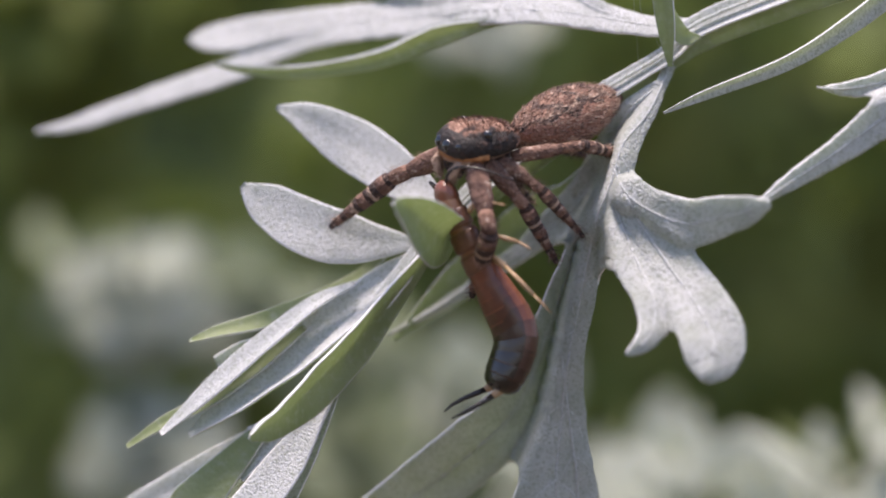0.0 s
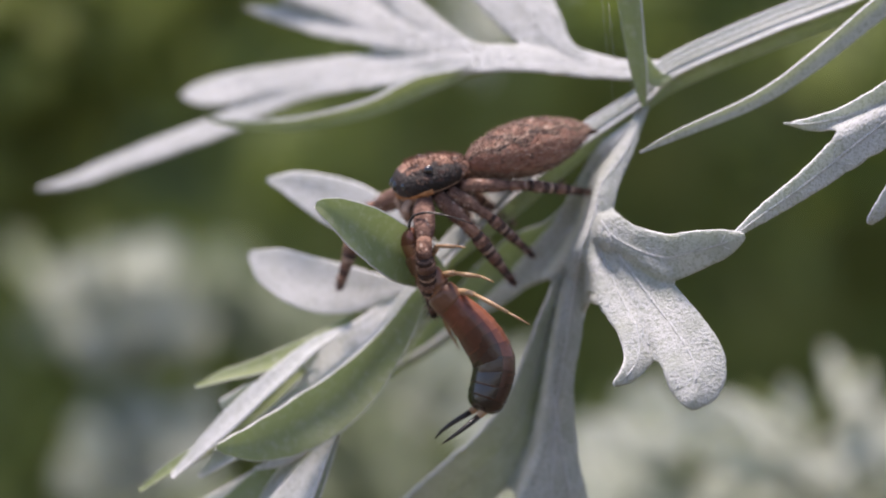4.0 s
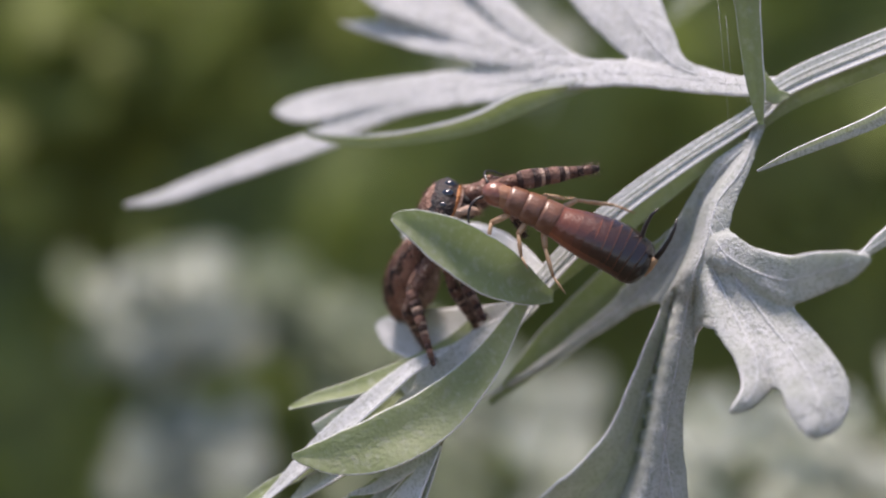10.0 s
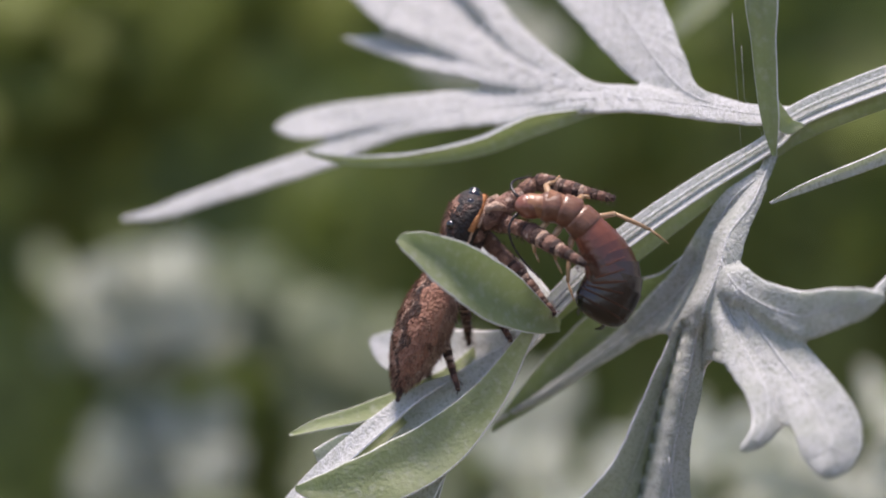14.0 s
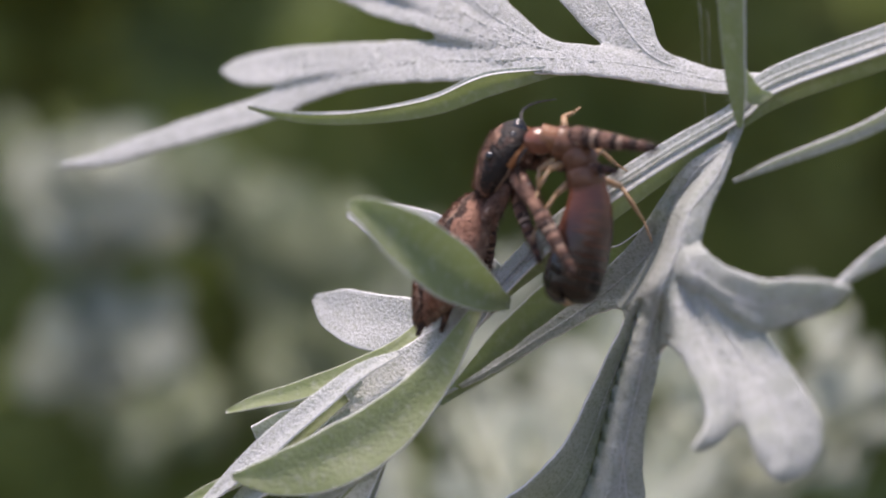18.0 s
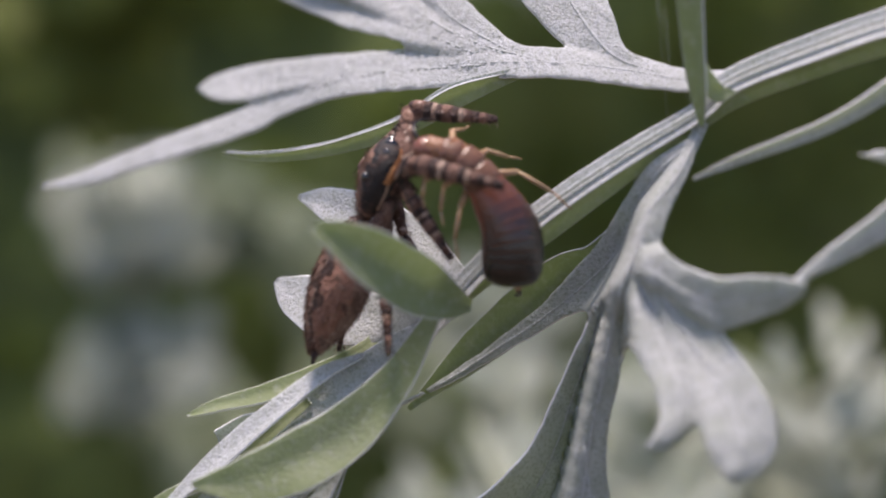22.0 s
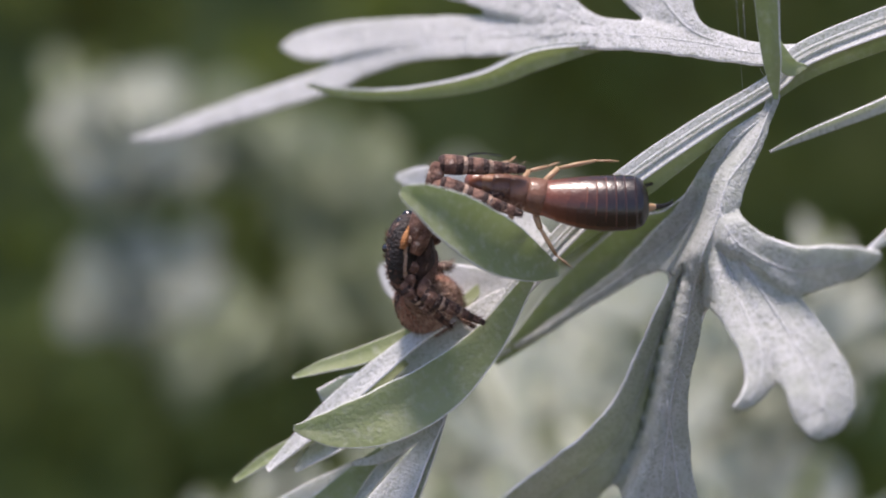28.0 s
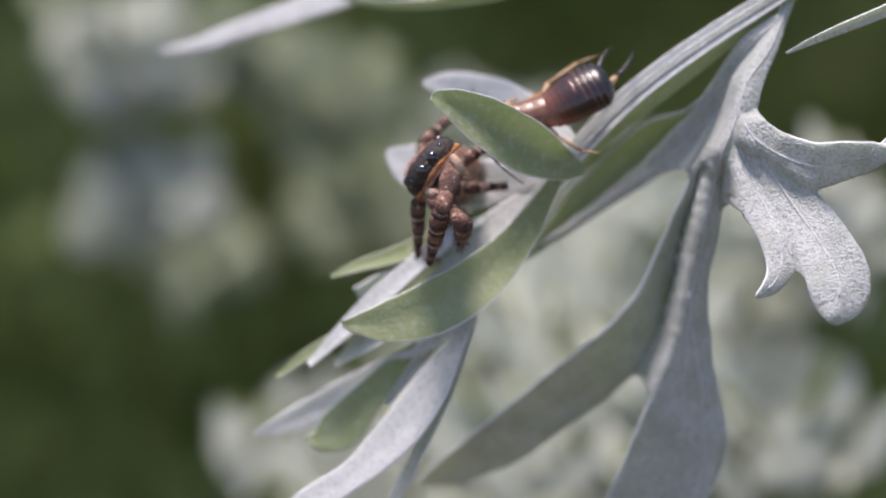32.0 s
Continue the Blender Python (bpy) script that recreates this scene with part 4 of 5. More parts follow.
    def key(self):
        times = sorted(set(self.rows) | set(self.steps))
        walk(self.root, [(t, self.body(t)) for t in times])
        walk(self.abdomen, [(t, m[0].inverted() @ m[1]) for t, m in sorted(self.rows.items())])
        for name, (hip, up, low, leg, shin, s) in self.legs.items():
            thighs, shins = [], []
            for t in times:
                foot = self.body(t).inverted() @ (self.foot(name, t) * MM) / SM
                reach = foot - hip
                d = min(max(reach.length, abs(up - low) + 0.4), up + low - 0.05)
                ahead = reach.normalized()
                pole = self.pole(name, t, hip, s)
                pole = (pole - ahead * pole.dot(ahead)).normalized()
                cos_a = (up * up + d * d - low * low) / (2 * up * d)
                knee = hip + up * (ahead * cos_a + pole * math.sqrt(max(1 - cos_a ** 2, 0)))
                axis = pole.cross(ahead).normalized()
                x1 = (knee - hip).normalized()
                m1 = Matrix((x1, axis, x1.cross(axis))).transposed().to_4x4()
                m1.translation = hip * SM
                x2 = (hip + ahead * d - knee).normalized()
                m2 = Matrix((x2, axis, x2.cross(axis))).transposed().to_4x4()
                m2.translation = knee * SM
                thighs.append((t, m1))
                shins.append((t, m1.inverted() @ m2))
            walk(leg, thighs)
            walk(shin, shins)


# ---- earwig ----
class Earwig:
    """An earwig: head with feelers, three rings of the thorax with legs, ten of the abdomen, and pincers. Each ring's y points to the head."""

    def __init__(self):
        self.root = thing("earwig", "glossy chestnut-brown earwig held limp by the spider", "insect")
        self.rings, self.rows = [], {}
        sizes = [("head", .64, .75, shell), ("thorax_ring", .78, .9, shell_mid), ("thorax_ring", .84, .95, shell_mid), ("thorax_ring", .88, .95, shell_mid)]

        def girth(k):
            return .88 + .30 * math.sin(math.pi * min(max(k / 10.5, 0), 1)) ** .8

        sizes += [("abdomen_ring", girth(k), 1.0, abdomen_shell[k]) for k in range(10)]
        self.count = len(sizes)
        self.share = [1.0, 1.25, 1.3, 1.3] + [.68] * 10
        for n, (name, r, long, mat) in enumerate(sizes):
            bm = bmesh.new()
            if n == 0:
                ellipsoid(bm, (0, .25 * MM, 0), (r * MM, long * MM, r * .8 * MM), 20, 14)
            else:
                k = n - 4
                if n < 4:  # a plate with rounded edges over a softer skin
                    shells = [([(.40, .78 * r), (.35, .95 * r), (.2, r), (-.25, r * 1.04), (-.36, r), (-.43, r * .8)], 0), ([(1.0, .76 * r), (.4, .83 * r), (-.4, .83 * r), (-1.0, .78 * r)], 1)]
                elif n < self.count - 1:
                    shells = [([(1.0, girth(k - .95) * .975), (.5, girth(k - .5) * .995), (0, girth(k)), (-.40, girth(k + .4) * 1.012), (-.50, girth(k + .48) * 1.008), (-.58, girth(k + .55) * .955)], 0)]
                else:
                    shells = [([(.95, girth(k - .9) * .98), (.5, r), (0, r * .97), (-.3, r * .88), (-.55, r * .72), (-.72, r * .5), (-.8, r * .25)], 0)]
                for prof, skin in shells:
                    rings = []
                    for y, g in prof:
                        rings.append([bm.verts.new((math.cos(a) * g * (0.93 + 0.027 * n) * MM, y * .92 * self.share[n] * MM, math.sin(a) * g * (.84 if math.sin(a) > 0 else .72) * MM)) for a in (j * math.tau / 26 for j in range(26))])
                    for i, (r0, r1) in enumerate(zip(rings, rings[1:])):
                        for j in range(26):  # the hind rim of a ring is paler
                            bm.faces.new((r0[j], r1[j], r1[(j + 1) % 26], r0[(j + 1) % 26])).material_index = 1 if i > 2 and 3 < n < self.count - 1 else skin
                    if n == self.count - 1:
                        bm.faces.new(list(reversed(rings[-1]))).material_index = skin
                for f in bm.faces:
                    if f.calc_center_median().z < (-0.3 if n < 4 else 0.22) * r * MM:
                        f.material_index = 1
            ring = part(name, bm, [mat, shell_pale if n < 4 else flank_shell[n - 4]], self.root)
            self.rings.append(ring)
            if name == "thorax_ring":
                hind = n - 2  # front, middle and hind pair sweep from ahead to behind
                for s in (-1, 1):
                    bm = bmesh.new()
                    bend = hind + 0.35 * s
                    hip, knee = Vector((s * .5, 0, -.3)), Vector((s * 1.45, -.1 - .6 * bend, -.35))
                    shin = knee + Vector((s * (.8 + .2 * hind), -.7 - .4 * bend, -.5 - .1 * s))
                    toe = shin + Vector((s * .45, -.55 - .3 * hind, -.1))
                    if s > 0 and hind == 1:  # the free hind leg reaches back
                        knee, shin, toe = Vector((1.7, -.8, .05)), Vector((2.5, -2.5, .05)), Vector((2.8, -3.6, -.1))
                    for a, b, ra, rb in ((hip, knee, .15, .13), (knee, shin, .10, .075), (shin, toe, .055, .025)):
                        mid = (a + b) / 2
                        tube(bm, [(*(a * MM), ra * .8 * MM), (*(mid * MM), ra * 1.1 * MM), (*(b * MM), rb * MM)], 8)
                    part("leg", bm, amber, ring, "slender amber leg")
            if n == 0:
                for s in (-1, 1):
                    bm = bmesh.new()
                    pts = [(s * (.4 + .25 * k) * MM, (.8 + .25 * k - .04 * k * k) * MM, (-.02 * k * k) * MM, (.09 - .005 * k) * MM) for k in range(11)]
                    beads = []
                    for a, b in zip(pts, pts[1:]):
                        beads += [(*a[:3], a[3] * .65), (*[(a[i] + b[i]) / 2 for i in range(3)], a[3])]
                    tube(bm, beads, 7)
                    part("feeler", bm, black_shell, ring, "thin dark beaded feeler")
        self.pincers = []
        for s in (-1, 1):
            bm = bmesh.new()
            tube(bm, [(s * .30 * MM, .25 * MM, 0, .2 * MM), (s * .38 * MM, -.2 * MM, 0, .21 * MM), (s * .42 * MM, -.6 * MM, .02 * MM, .18 * MM), (s * .43 * MM, -.8 * MM, .03 * MM, .13 * MM)], 9, 0)
            tube(bm, [(s * .42 * MM, -.7 * MM, .02 * MM, .15 * MM), (s * .48 * MM, -1.2 * MM, .06 * MM, .13 * MM), (s * .50 * MM, -1.8 * MM, .12 * MM, .11 * MM), (s * .42 * MM, -2.4 * MM, .16 * MM, .08 * MM), (s * .22 * MM, -2.85 * MM, .14 * MM, .03 * MM)], 9, 1)
            self.pincers.append(part("pincer", bm, [amber, black_shell], self.root, "curved dark pincer with an amber base"))

    def at(self, t, line, pincers, back):
        """line: five places from the head to the tail, in mm."""
        fine = [Vector(curve_point(line, i / 60)) for i in range(61)]
        run = [0.0]
        for a, b in zip(fine, fine[1:]):
            run.append(run[-1] + (b - a).length)

        def along(d):
            d = min(max(d, 0.0), run[-1])
            for i in range(60):
                if run[i + 1] >= d:
                    return fine[i].lerp(fine[i + 1], (d - run[i]) / max(run[i + 1] - run[i], 1e-6))
            return fine[-1]

        poses = []
        for n in range(self.count):
            d = run[-1] * (sum(self.share[:n]) + 0.35 * self.share[n]) / sum(self.share)
            c, y = along(d), (along(d - .5) - along(d + .5)).normalized()
            z = Vector(back)
            z = (z - y * z.dot(y)).normalized()
            m = Matrix((y.cross(z), y, z)).transposed().to_4x4()
            m.translation = c * MM
            poses.append(m)
        y = (along(run[-1] - .3) - Vector(pincers)).normalized()
        z = Vector(back)
        z = (z - y * z.dot(y)).normalized()
        m = Matrix((y.cross(z), y, z)).transposed().to_4x4()
        m.translation = along(run[-1] - .2) * MM
        self.rows[t] = (poses, m)

    def key(self):
        times = sorted(self.rows)
        base = {t: self.rows[t][0][2] for t in times}
        walk(self.root, [(t, base[t]) for t in times])
        for n, ring in enumerate(self.rings):
            walk(ring, [(t, base[t].inverted() @ self.rows[t][0][n]) for t in times])
        for s, ob in zip((-1, 1), self.pincers):
            walk(ob, [(t, base[t].inverted() @ self.rows[t][1] @ pose(0, 0, 0, 0, 0, 6 * s)) for t in times])


class Swing:
    """A leaf that turns about its base as the spider leans on it."""

    def __init__(self, leaf, base, tip):
        self.leaf, self.base, self.way, self.rows = leaf, Vector(base) * MM, Vector(tip) - Vector(base), []

    def at(self, t, tip, roll=0.0):
        way = Vector(tip) * MM - self.base
        turn = self.way.rotation_difference(way).to_matrix().to_4x4()
        turn = Matrix.Rotation(radians(roll), 4, way.normalized()) @ turn
        self.rows.append((t, Matrix.Translation(self.base) @ turn @ Matrix.Translation(-self.base)))

    def key(self):
        walk(self.leaf, self.rows)


def sway(shrub, rows):
    """Leans a shrub about its foot: rows of seconds, mm sideways at its crown, mm by which it settles."""
    crown = shrub.location.copy()
    foot = Vector((crown.x, crown.y, GROUND))
    turns = []
    for t, aside, down in rows:
        lean = Matrix.Rotation(math.atan2(aside * MM, crown.z - GROUND), 4, "Y")
        turns.append((t, Matrix.Translation(foot - Vector((0, 0, down * MM))) @ lean @ Matrix.Translation(crown - foot)))
    walk(shrub, turns)


spider = Spider()
earwig = Earwig()


def motions():
    spider.at(0, head=(2.22, -4.00, 2.31), waist=(4.82, -3.00, 2.90), tail=(9.42, -0.10, 4.82), back=(0, -0.38, 0.92))
    spider.at(1, head=(2.23, -4.00, 2.00), waist=(4.94, -3.00, 2.81), tail=(9.71, -0.10, 4.96), back=(0, -0.38, 0.92))
    spider.at(2, head=(1.50, -4.00, 1.80), waist=(4.82, -3.00, 2.82), tail=(10.28, -0.10, 4.70), back=(0, -0.38, 0.92))
    spider.at(2.5, head=(1.38, -4.00, 2.02), waist=(4.65, -3.00, 3.08), tail=(10.23, -0.10, 4.96), back=(0, -0.38, 0.92))
    spider.at(4.5, head=(0.35, -2.50, 2.76), waist=(3.96, -2.50, 3.91), tail=(10.45, -0.80, 5.64), back=(0, -0.3, 0.94))
    spider.at(5, head=(0.30, -2.00, 2.51), waist=(4.10, -2.00, 3.66), tail=(10.46, -1.50, 5.31), back=(0, -0.28, 0.94))
    spider.at(6, head=(-0.03, -2.50, 2.44), waist=(2.44, -2.00, 3.94), tail=(8.71, -0.50, 5.68), back=(0, -0.3, 0.95))
    spider.at(6.5, head=(0.15, -3.75, 2.23), waist=(2.26, -1.50, 3.47), tail=(5.59, 3.00, 4.76), back=(0, -0.3, 0.95))
    spider.at(7, head=(0.10, -5.00, 1.36), waist=(2.09, -2.00, 2.64), tail=(4.11, 3.50, 3.23), back=(-0.2, -0.4, 0.9))
    spider.at(7.5, head=(-0.14, -2.00, 1.81), waist=(1.37, 1.00, 3.18), tail=(0.91, 6.00, 3.36), back=(-0.4, -0.4, 0.8))
    spider.at(8, head=(-0.47, -1.00, 2.91), waist=(-2.37, 1.00, 2.00), tail=(-4.49, 6.00, 0.68), back=(-0.5, -0.3, 0.8))
    spider.at(9, head=(-1.39, -1.00, 2.84), waist=(-2.94, 1.00, 0.81), tail=(-4.53, 6.00, -1.96), back=(-0.8, -0.3, 0.5))
    spider.at(10, head=(-1.85, -1.00, 3.49), waist=(-3.29, 1.00, 1.43), tail=(-4.34, 6.00, -1.69), back=(-0.8, -0.3, 0.5))
    spider.at(11, head=(-1.84, 0.00, 4.07), waist=(-3.07, 1.00, 1.21), tail=(-3.74, 5.00, -2.52), back=(-0.90, -0.06, 0.40))
    spider.at(12, head=(-0.76, 0.00, 4.88), waist=(-2.17, 1.00, 1.72), tail=(-5.49, 0.30, -4.81), back=(-0.90, -0.06, 0.35))
    spider.at(13, head=(-1.11, 0.00, 4.43), waist=(-2.55, 1.00, 0.99), tail=(-5.29, 0.30, -5.52), back=(-0.90, -0.06, 0.35))
    spider.at(14, head=(-0.99, 0.00, 4.65), waist=(-2.55, 1.00, 1.10), tail=(-5.04, 0.30, -5.66), back=(-0.90, -0.06, 0.35))
    spider.at(14.5, head=(-1.10, 0.00, 4.64), waist=(-2.56, 1.00, 1.17), tail=(-5.25, 0.30, -5.41), back=(-0.90, -0.06, 0.35))
    spider.at(16.5, head=(2.58, 0.00, 6.27), waist=(0.72, 1.00, 3.16), tail=(-2.47, 0.30, -3.16), back=(-0.85, -0.06, 0.45))
    spider.at(17, head=(2.93, 0.00, 6.17), waist=(1.15, 1.00, 3.11), tail=(-2.06, 0.30, -3.37), back=(-0.85, -0.06, 0.45))
    spider.at(19, head=(3.57, 0.00, 6.61), waist=(1.80, 1.00, 3.58), tail=(-0.96, 0.30, -3.36), back=(-0.85, -0.06, 0.45))
    spider.at(19.5, head=(3.74, 0.00, 6.57), waist=(1.87, 1.00, 3.50), tail=(-0.99, 0.30, -3.30), back=(-0.85, -0.06, 0.45))
    spider.at(20, head=(0.91, 0.00, 5.13), waist=(-0.44, 1.00, 1.30), tail=(-3.22, 0.30, -5.22), back=(-0.95, -0.06, 0.30))
    spider.at(21, head=(0.83, 0.00, 6.23), waist=(-0.04, 1.00, 2.27), tail=(-3.33, 0.30, -4.39), back=(-0.95, -0.06, 0.30))
    spider.at(22, head=(-0.53, 0.00, 5.59), waist=(-2.10, 1.00, 1.91), tail=(-4.47, 0.30, -4.87), back=(-0.95, -0.06, 0.30))
    spider.at(23, head=(-2.06, 0.00, 4.65), waist=(-3.17, 1.00, 1.10), tail=(-3.74, 1.50, -5.04), back=(-0.90, -0.06, 0.30))
    spider.at(24, head=(-2.34, 0.00, 4.29), waist=(-3.26, 1.00, 1.39), tail=(-3.96, 1.70, -4.61), back=(-0.90, -0.06, 0.35))
    spider.at(26.5, head=(-1.86, 0.00, 3.23), waist=(-3.02, 1.00, 0.96), tail=(-3.48, 3.00, -3.80), back=(-0.8, -0.35, 0.5))
    spider.at(27, head=(-2.41, -0.50, 2.79), waist=(-3.61, 1.00, 0.53), tail=(-2.88, 4.00, -3.84), back=(-0.8, -0.35, 0.5))
    spider.at(27.5, head=(-2.53, -1.00, 0.81), waist=(-2.87, -1.00, -1.51), tail=(-1.21, 4.00, -4.16), back=(-0.85, 0.35, 0.25))
    spider.at(28, head=(-3.86, -1.00, 1.10), waist=(-4.15, -1.00, -1.24), tail=(-2.19, 4.50, -3.94), back=(-0.85, 0.35, 0.25))
    spider.at(29, head=(-4.03, -1.00, 1.09), waist=(-4.36, -1.00, -1.22), tail=(-2.42, 4.50, -4.04), back=(-0.85, 0.35, 0.25))
    spider.at(29.6, head=(-4.20, -1.00, 0.08), waist=(-4.48, -1.00, -1.75), tail=(-2.62, 4.50, -4.38), back=(-0.85, 0.35, 0.25))
    spider.at(30, head=(-4.36, -4.00, 0.21), waist=(-4.04, -0.50, -0.38), tail=(-2.76, 6.00, -1.44), back=(-0.78, -0.1, 0.6))
    spider.at(31, head=(-4.46, -4.00, -0.69), waist=(-4.12, -0.50, -1.20), tail=(-2.74, 6.00, -2.10), back=(-0.78, -0.1, 0.6))
    spider.at(32, head=(-4.72, -4.00, -0.96), waist=(-4.34, -0.50, -1.49), tail=(-2.80, 6.00, -2.40), back=(-0.78, -0.1, 0.6))
    spider.knees(0, L4=(7.81, -6.00, 3.36))
    spider.feet(0, L1=(3.63, -3.00, -4.52), L2=(7.88, -2.00, -3.26), L3=(9.45, -2.00, -2.18), L4=(11.53, 0.00, 2.26), R1=(-3.12, 1.00, -1.26), R2=(4.73, 2.00, -1.58), R3=(7.29, 3.00, -0.38), R4=(10.16, 4.00, 2.56))
    spider.knees(1, L4=(7.82, -6.00, 3.37), R1=(0.64, 9.00, 1.76))
    spider.feet(1, L1=(3.92, -3.00, -3.43), L2=(7.69, -2.00, -3.36), L3=(9.95, -2.00, -2.52), L4=(11.45, 0.00, 2.30), R1=(-0.89, 1.00, 0.12), R2=(4.43, 2.00, -1.42), R3=(6.99, 3.00, -0.49), R4=(9.88, 4.00, 2.47))
    spider.knees(2, L4=(7.57, -6.00, 3.17))
    spider.feet(2, L1=(2.57, -3.00, -4.51), L2=(7.54, -2.00, -2.96), L3=(9.95, -2.00, -2.37), L4=(11.47, 0.00, 2.16), R1=(-0.79, 1.00, -2.68), R2=(5.18, 2.00, -1.06), R3=(7.53, 3.00, -0.14), R4=(10.52, 4.00, 2.56))
    spider.knees(5, L4=(6.62, -6.00, 3.65))
    spider.feet(5, L1=(1.99, -3.00, -3.27), L2=(6.01, -2.00, -2.27), L3=(7.68, -1.00, -1.18), L4=(11.47, -0.50, 2.22), R1=(-3.60, 1.00, -1.87), R2=(5.29, 2.00, -0.13), R3=(7.40, 3.00, 0.74), R4=(9.91, 4.00, 3.68))
    spider.knees(6, L4=(5.40, -5.00, 3.86))
    spider.feet(6, L1=(3.43, -3.00, -1.34), L2=(6.72, -1.00, -1.57), L3=(7.48, -1.00, -1.11), L4=(9.57, -0.50, 2.74), R1=(-0.34, 0.00, -3.77), R2=(1.44, 2.00, -1.96), R3=(6.95, 3.00, 0.11), R4=(8.72, 4.00, 4.21))
    spider.feet(7, L1=(6.63, -2.00, -1.39), L2=(5.65, -1.00, -0.50), L3=(5.52, 0.00, 1.58), L4=(5.52, 2.00, 2.55), R1=(-1.60, -0.50, -5.18), R2=(-0.44, -0.50, -5.02), R3=(-0.15, 4.00, -0.75), R4=(1.18, 6.00, 1.08))
    spider.feet(8, L1=(5.03, -1.00, 3.33), L2=(4.83, -1.00, 1.04), L3=(0.40, -1.00, -2.29), L4=(-0.81, -0.50, -4.98), R1=(5.39, 1.00, 2.05), R2=(2.89, 1.00, 3.15), R3=(-2.25, 4.00, -2.31), R4=(-3.48, 5.00, -2.28))
    spider.knees(9, L1=(2.72, -6.00, 3.56), R1=(-0.60, 8.00, 4.37), R2=(-0.55, 8.00, 1.72))
    spider.feet(9, L1=(5.47, -1.00, 3.43), L2=(1.42, -1.00, 0.98), L3=(-0.12, 0.00, -3.10), L4=(-2.27, 0.00, -4.54), R1=(0.79, 1.00, 3.18), R2=(-0.22, 2.00, -2.07), R3=(-0.51, 3.00, -3.41), R4=(-2.85, 5.00, -3.67))
    spider.knees(10, L1=(1.96, -6.00, 4.31), R1=(-0.32, 8.00, 4.64), R2=(-1.83, 8.00, 1.95))
    spider.feet(10, L1=(5.19, -1.00, 4.53), L2=(1.64, -1.00, 1.25), L3=(0.01, 0.00, -3.52), L4=(-2.77, 0.00, -4.86), R1=(0.92, 1.00, 3.62), R2=(-0.49, 2.00, -2.70), R3=(-0.47, 3.00, -3.23), R4=(-3.03, 5.00, -4.33))
    spider.knees(11, L1=(1.18, -6.00, 4.34), R1=(-0.43, 8.00, 5.22), R2=(-1.15, 8.00, 1.87))
    spider.feet(11, L1=(4.55, -1.00, 4.05), L2=(1.83, -1.00, 1.77), L3=(0.07, 0.00, -3.29), L4=(-3.02, 0.00, -4.72), R1=(1.42, 1.00, 4.06), R2=(-0.22, 2.00, -3.12), R3=(-0.78, 3.00, -3.09), R4=(-3.44, 5.00, -4.16))
    spider.knees(12, L1=(2.15, -6.00, 5.00), R1=(2.25, 8.00, 6.00), R2=(0.93, 8.00, 3.27))
    spider.feet(12, L1=(4.09, -4.00, 2.54), L2=(4.25, -1.00, -0.79), L3=(-0.11, 0.00, -3.30), L4=(-2.65, 0.00, -5.34), R1=(4.20, 1.00, 4.37), R2=(1.66, 1.00, 1.17), R3=(-1.26, 3.00, -2.73), R4=(-3.34, 3.00, -3.96))
    spider.knees(14, L1=(2.33, -6.00, 4.51), R1=(2.72, 1.00, 6.01), R2=(0.31, 8.00, 3.19), L2=(1.22, -6.00, 0.99))
    spider.feet(14, L1=(3.86, -4.50, 1.09), L2=(3.46, -1.00, -1.91), L3=(0.68, 0.00, -2.32), L4=(-1.79, 0.00, -4.67), R1=(5.45, -1.00, 4.44), R2=(1.39, 1.00, 1.09), R3=(-1.24, 3.00, -2.73), R4=(-3.17, 3.00, -4.41))
    spider.knees(17, L1=(5.77, -5.00, 7.29), R1=(5.63, 6.00, 7.23), L2=(5.68, -6.00, 5.28), R2=(3.28, -7.00, 3.88), L3=(2.45, -6.00, 1.76))
    spider.feet(17, L1=(8.71, -3.60, 5.74), L2=(8.10, -3.80, 4.23), L3=(5.16, -3.00, -1.65), L4=(-0.66, 0.00, -3.34), R1=(6.85, 0.00, 5.57), R2=(5.38, -3.80, -0.01), R3=(1.49, 3.00, -1.53), R4=(-1.13, 3.00, -3.12))
    spider.knees(19, L1=(5.85, -5.00, 6.97), R1=(5.91, 6.00, 7.30), L2=(6.04, -6.00, 5.29), R2=(3.70, -7.00, 3.34), L3=(2.43, -6.00, 1.90))
    spider.feet(19, L1=(8.39, -3.60, 4.29), L2=(8.51, -3.80, 3.52), L3=(3.90, -3.00, -0.52), L4=(0.05, 0.00, -3.31), R1=(7.43, 0.00, 5.78), R2=(5.65, -3.80, -0.42), R3=(2.03, 3.00, -1.90), R4=(-0.55, 3.00, -3.30))
    spider.knees(20, L1=(3.25, -2.00, 6.35), R1=(3.97, 6.00, 5.92), L2=(1.71, -6.00, 2.63), L3=(2.29, -4.00, 1.44))
    spider.feet(20, L1=(6.41, -3.00, 3.82), L2=(4.20, -3.80, 2.44), L3=(4.37, -2.50, -0.99), L4=(-0.71, 0.00, -4.00), R1=(5.40, 0.00, 5.23), R2=(3.01, 1.00, 1.37), R3=(0.57, 3.00, -2.39), R4=(-2.02, 3.00, -4.02))
    spider.knees(21, L1=(3.95, -5.00, 6.46), R1=(-0.01, 3.00, 7.53), L2=(2.62, -6.00, 2.59))
    spider.feet(21, L1=(6.10, -3.60, 4.82), L2=(3.92, -1.00, -0.72), L3=(4.77, -1.00, -1.75), L4=(-0.48, 0.00, -3.65), R1=(0.65, 0.00, 8.05), R2=(-0.94, 2.00, 5.86), R3=(0.26, 3.00, -2.20), R4=(-1.80, 3.00, -3.84))
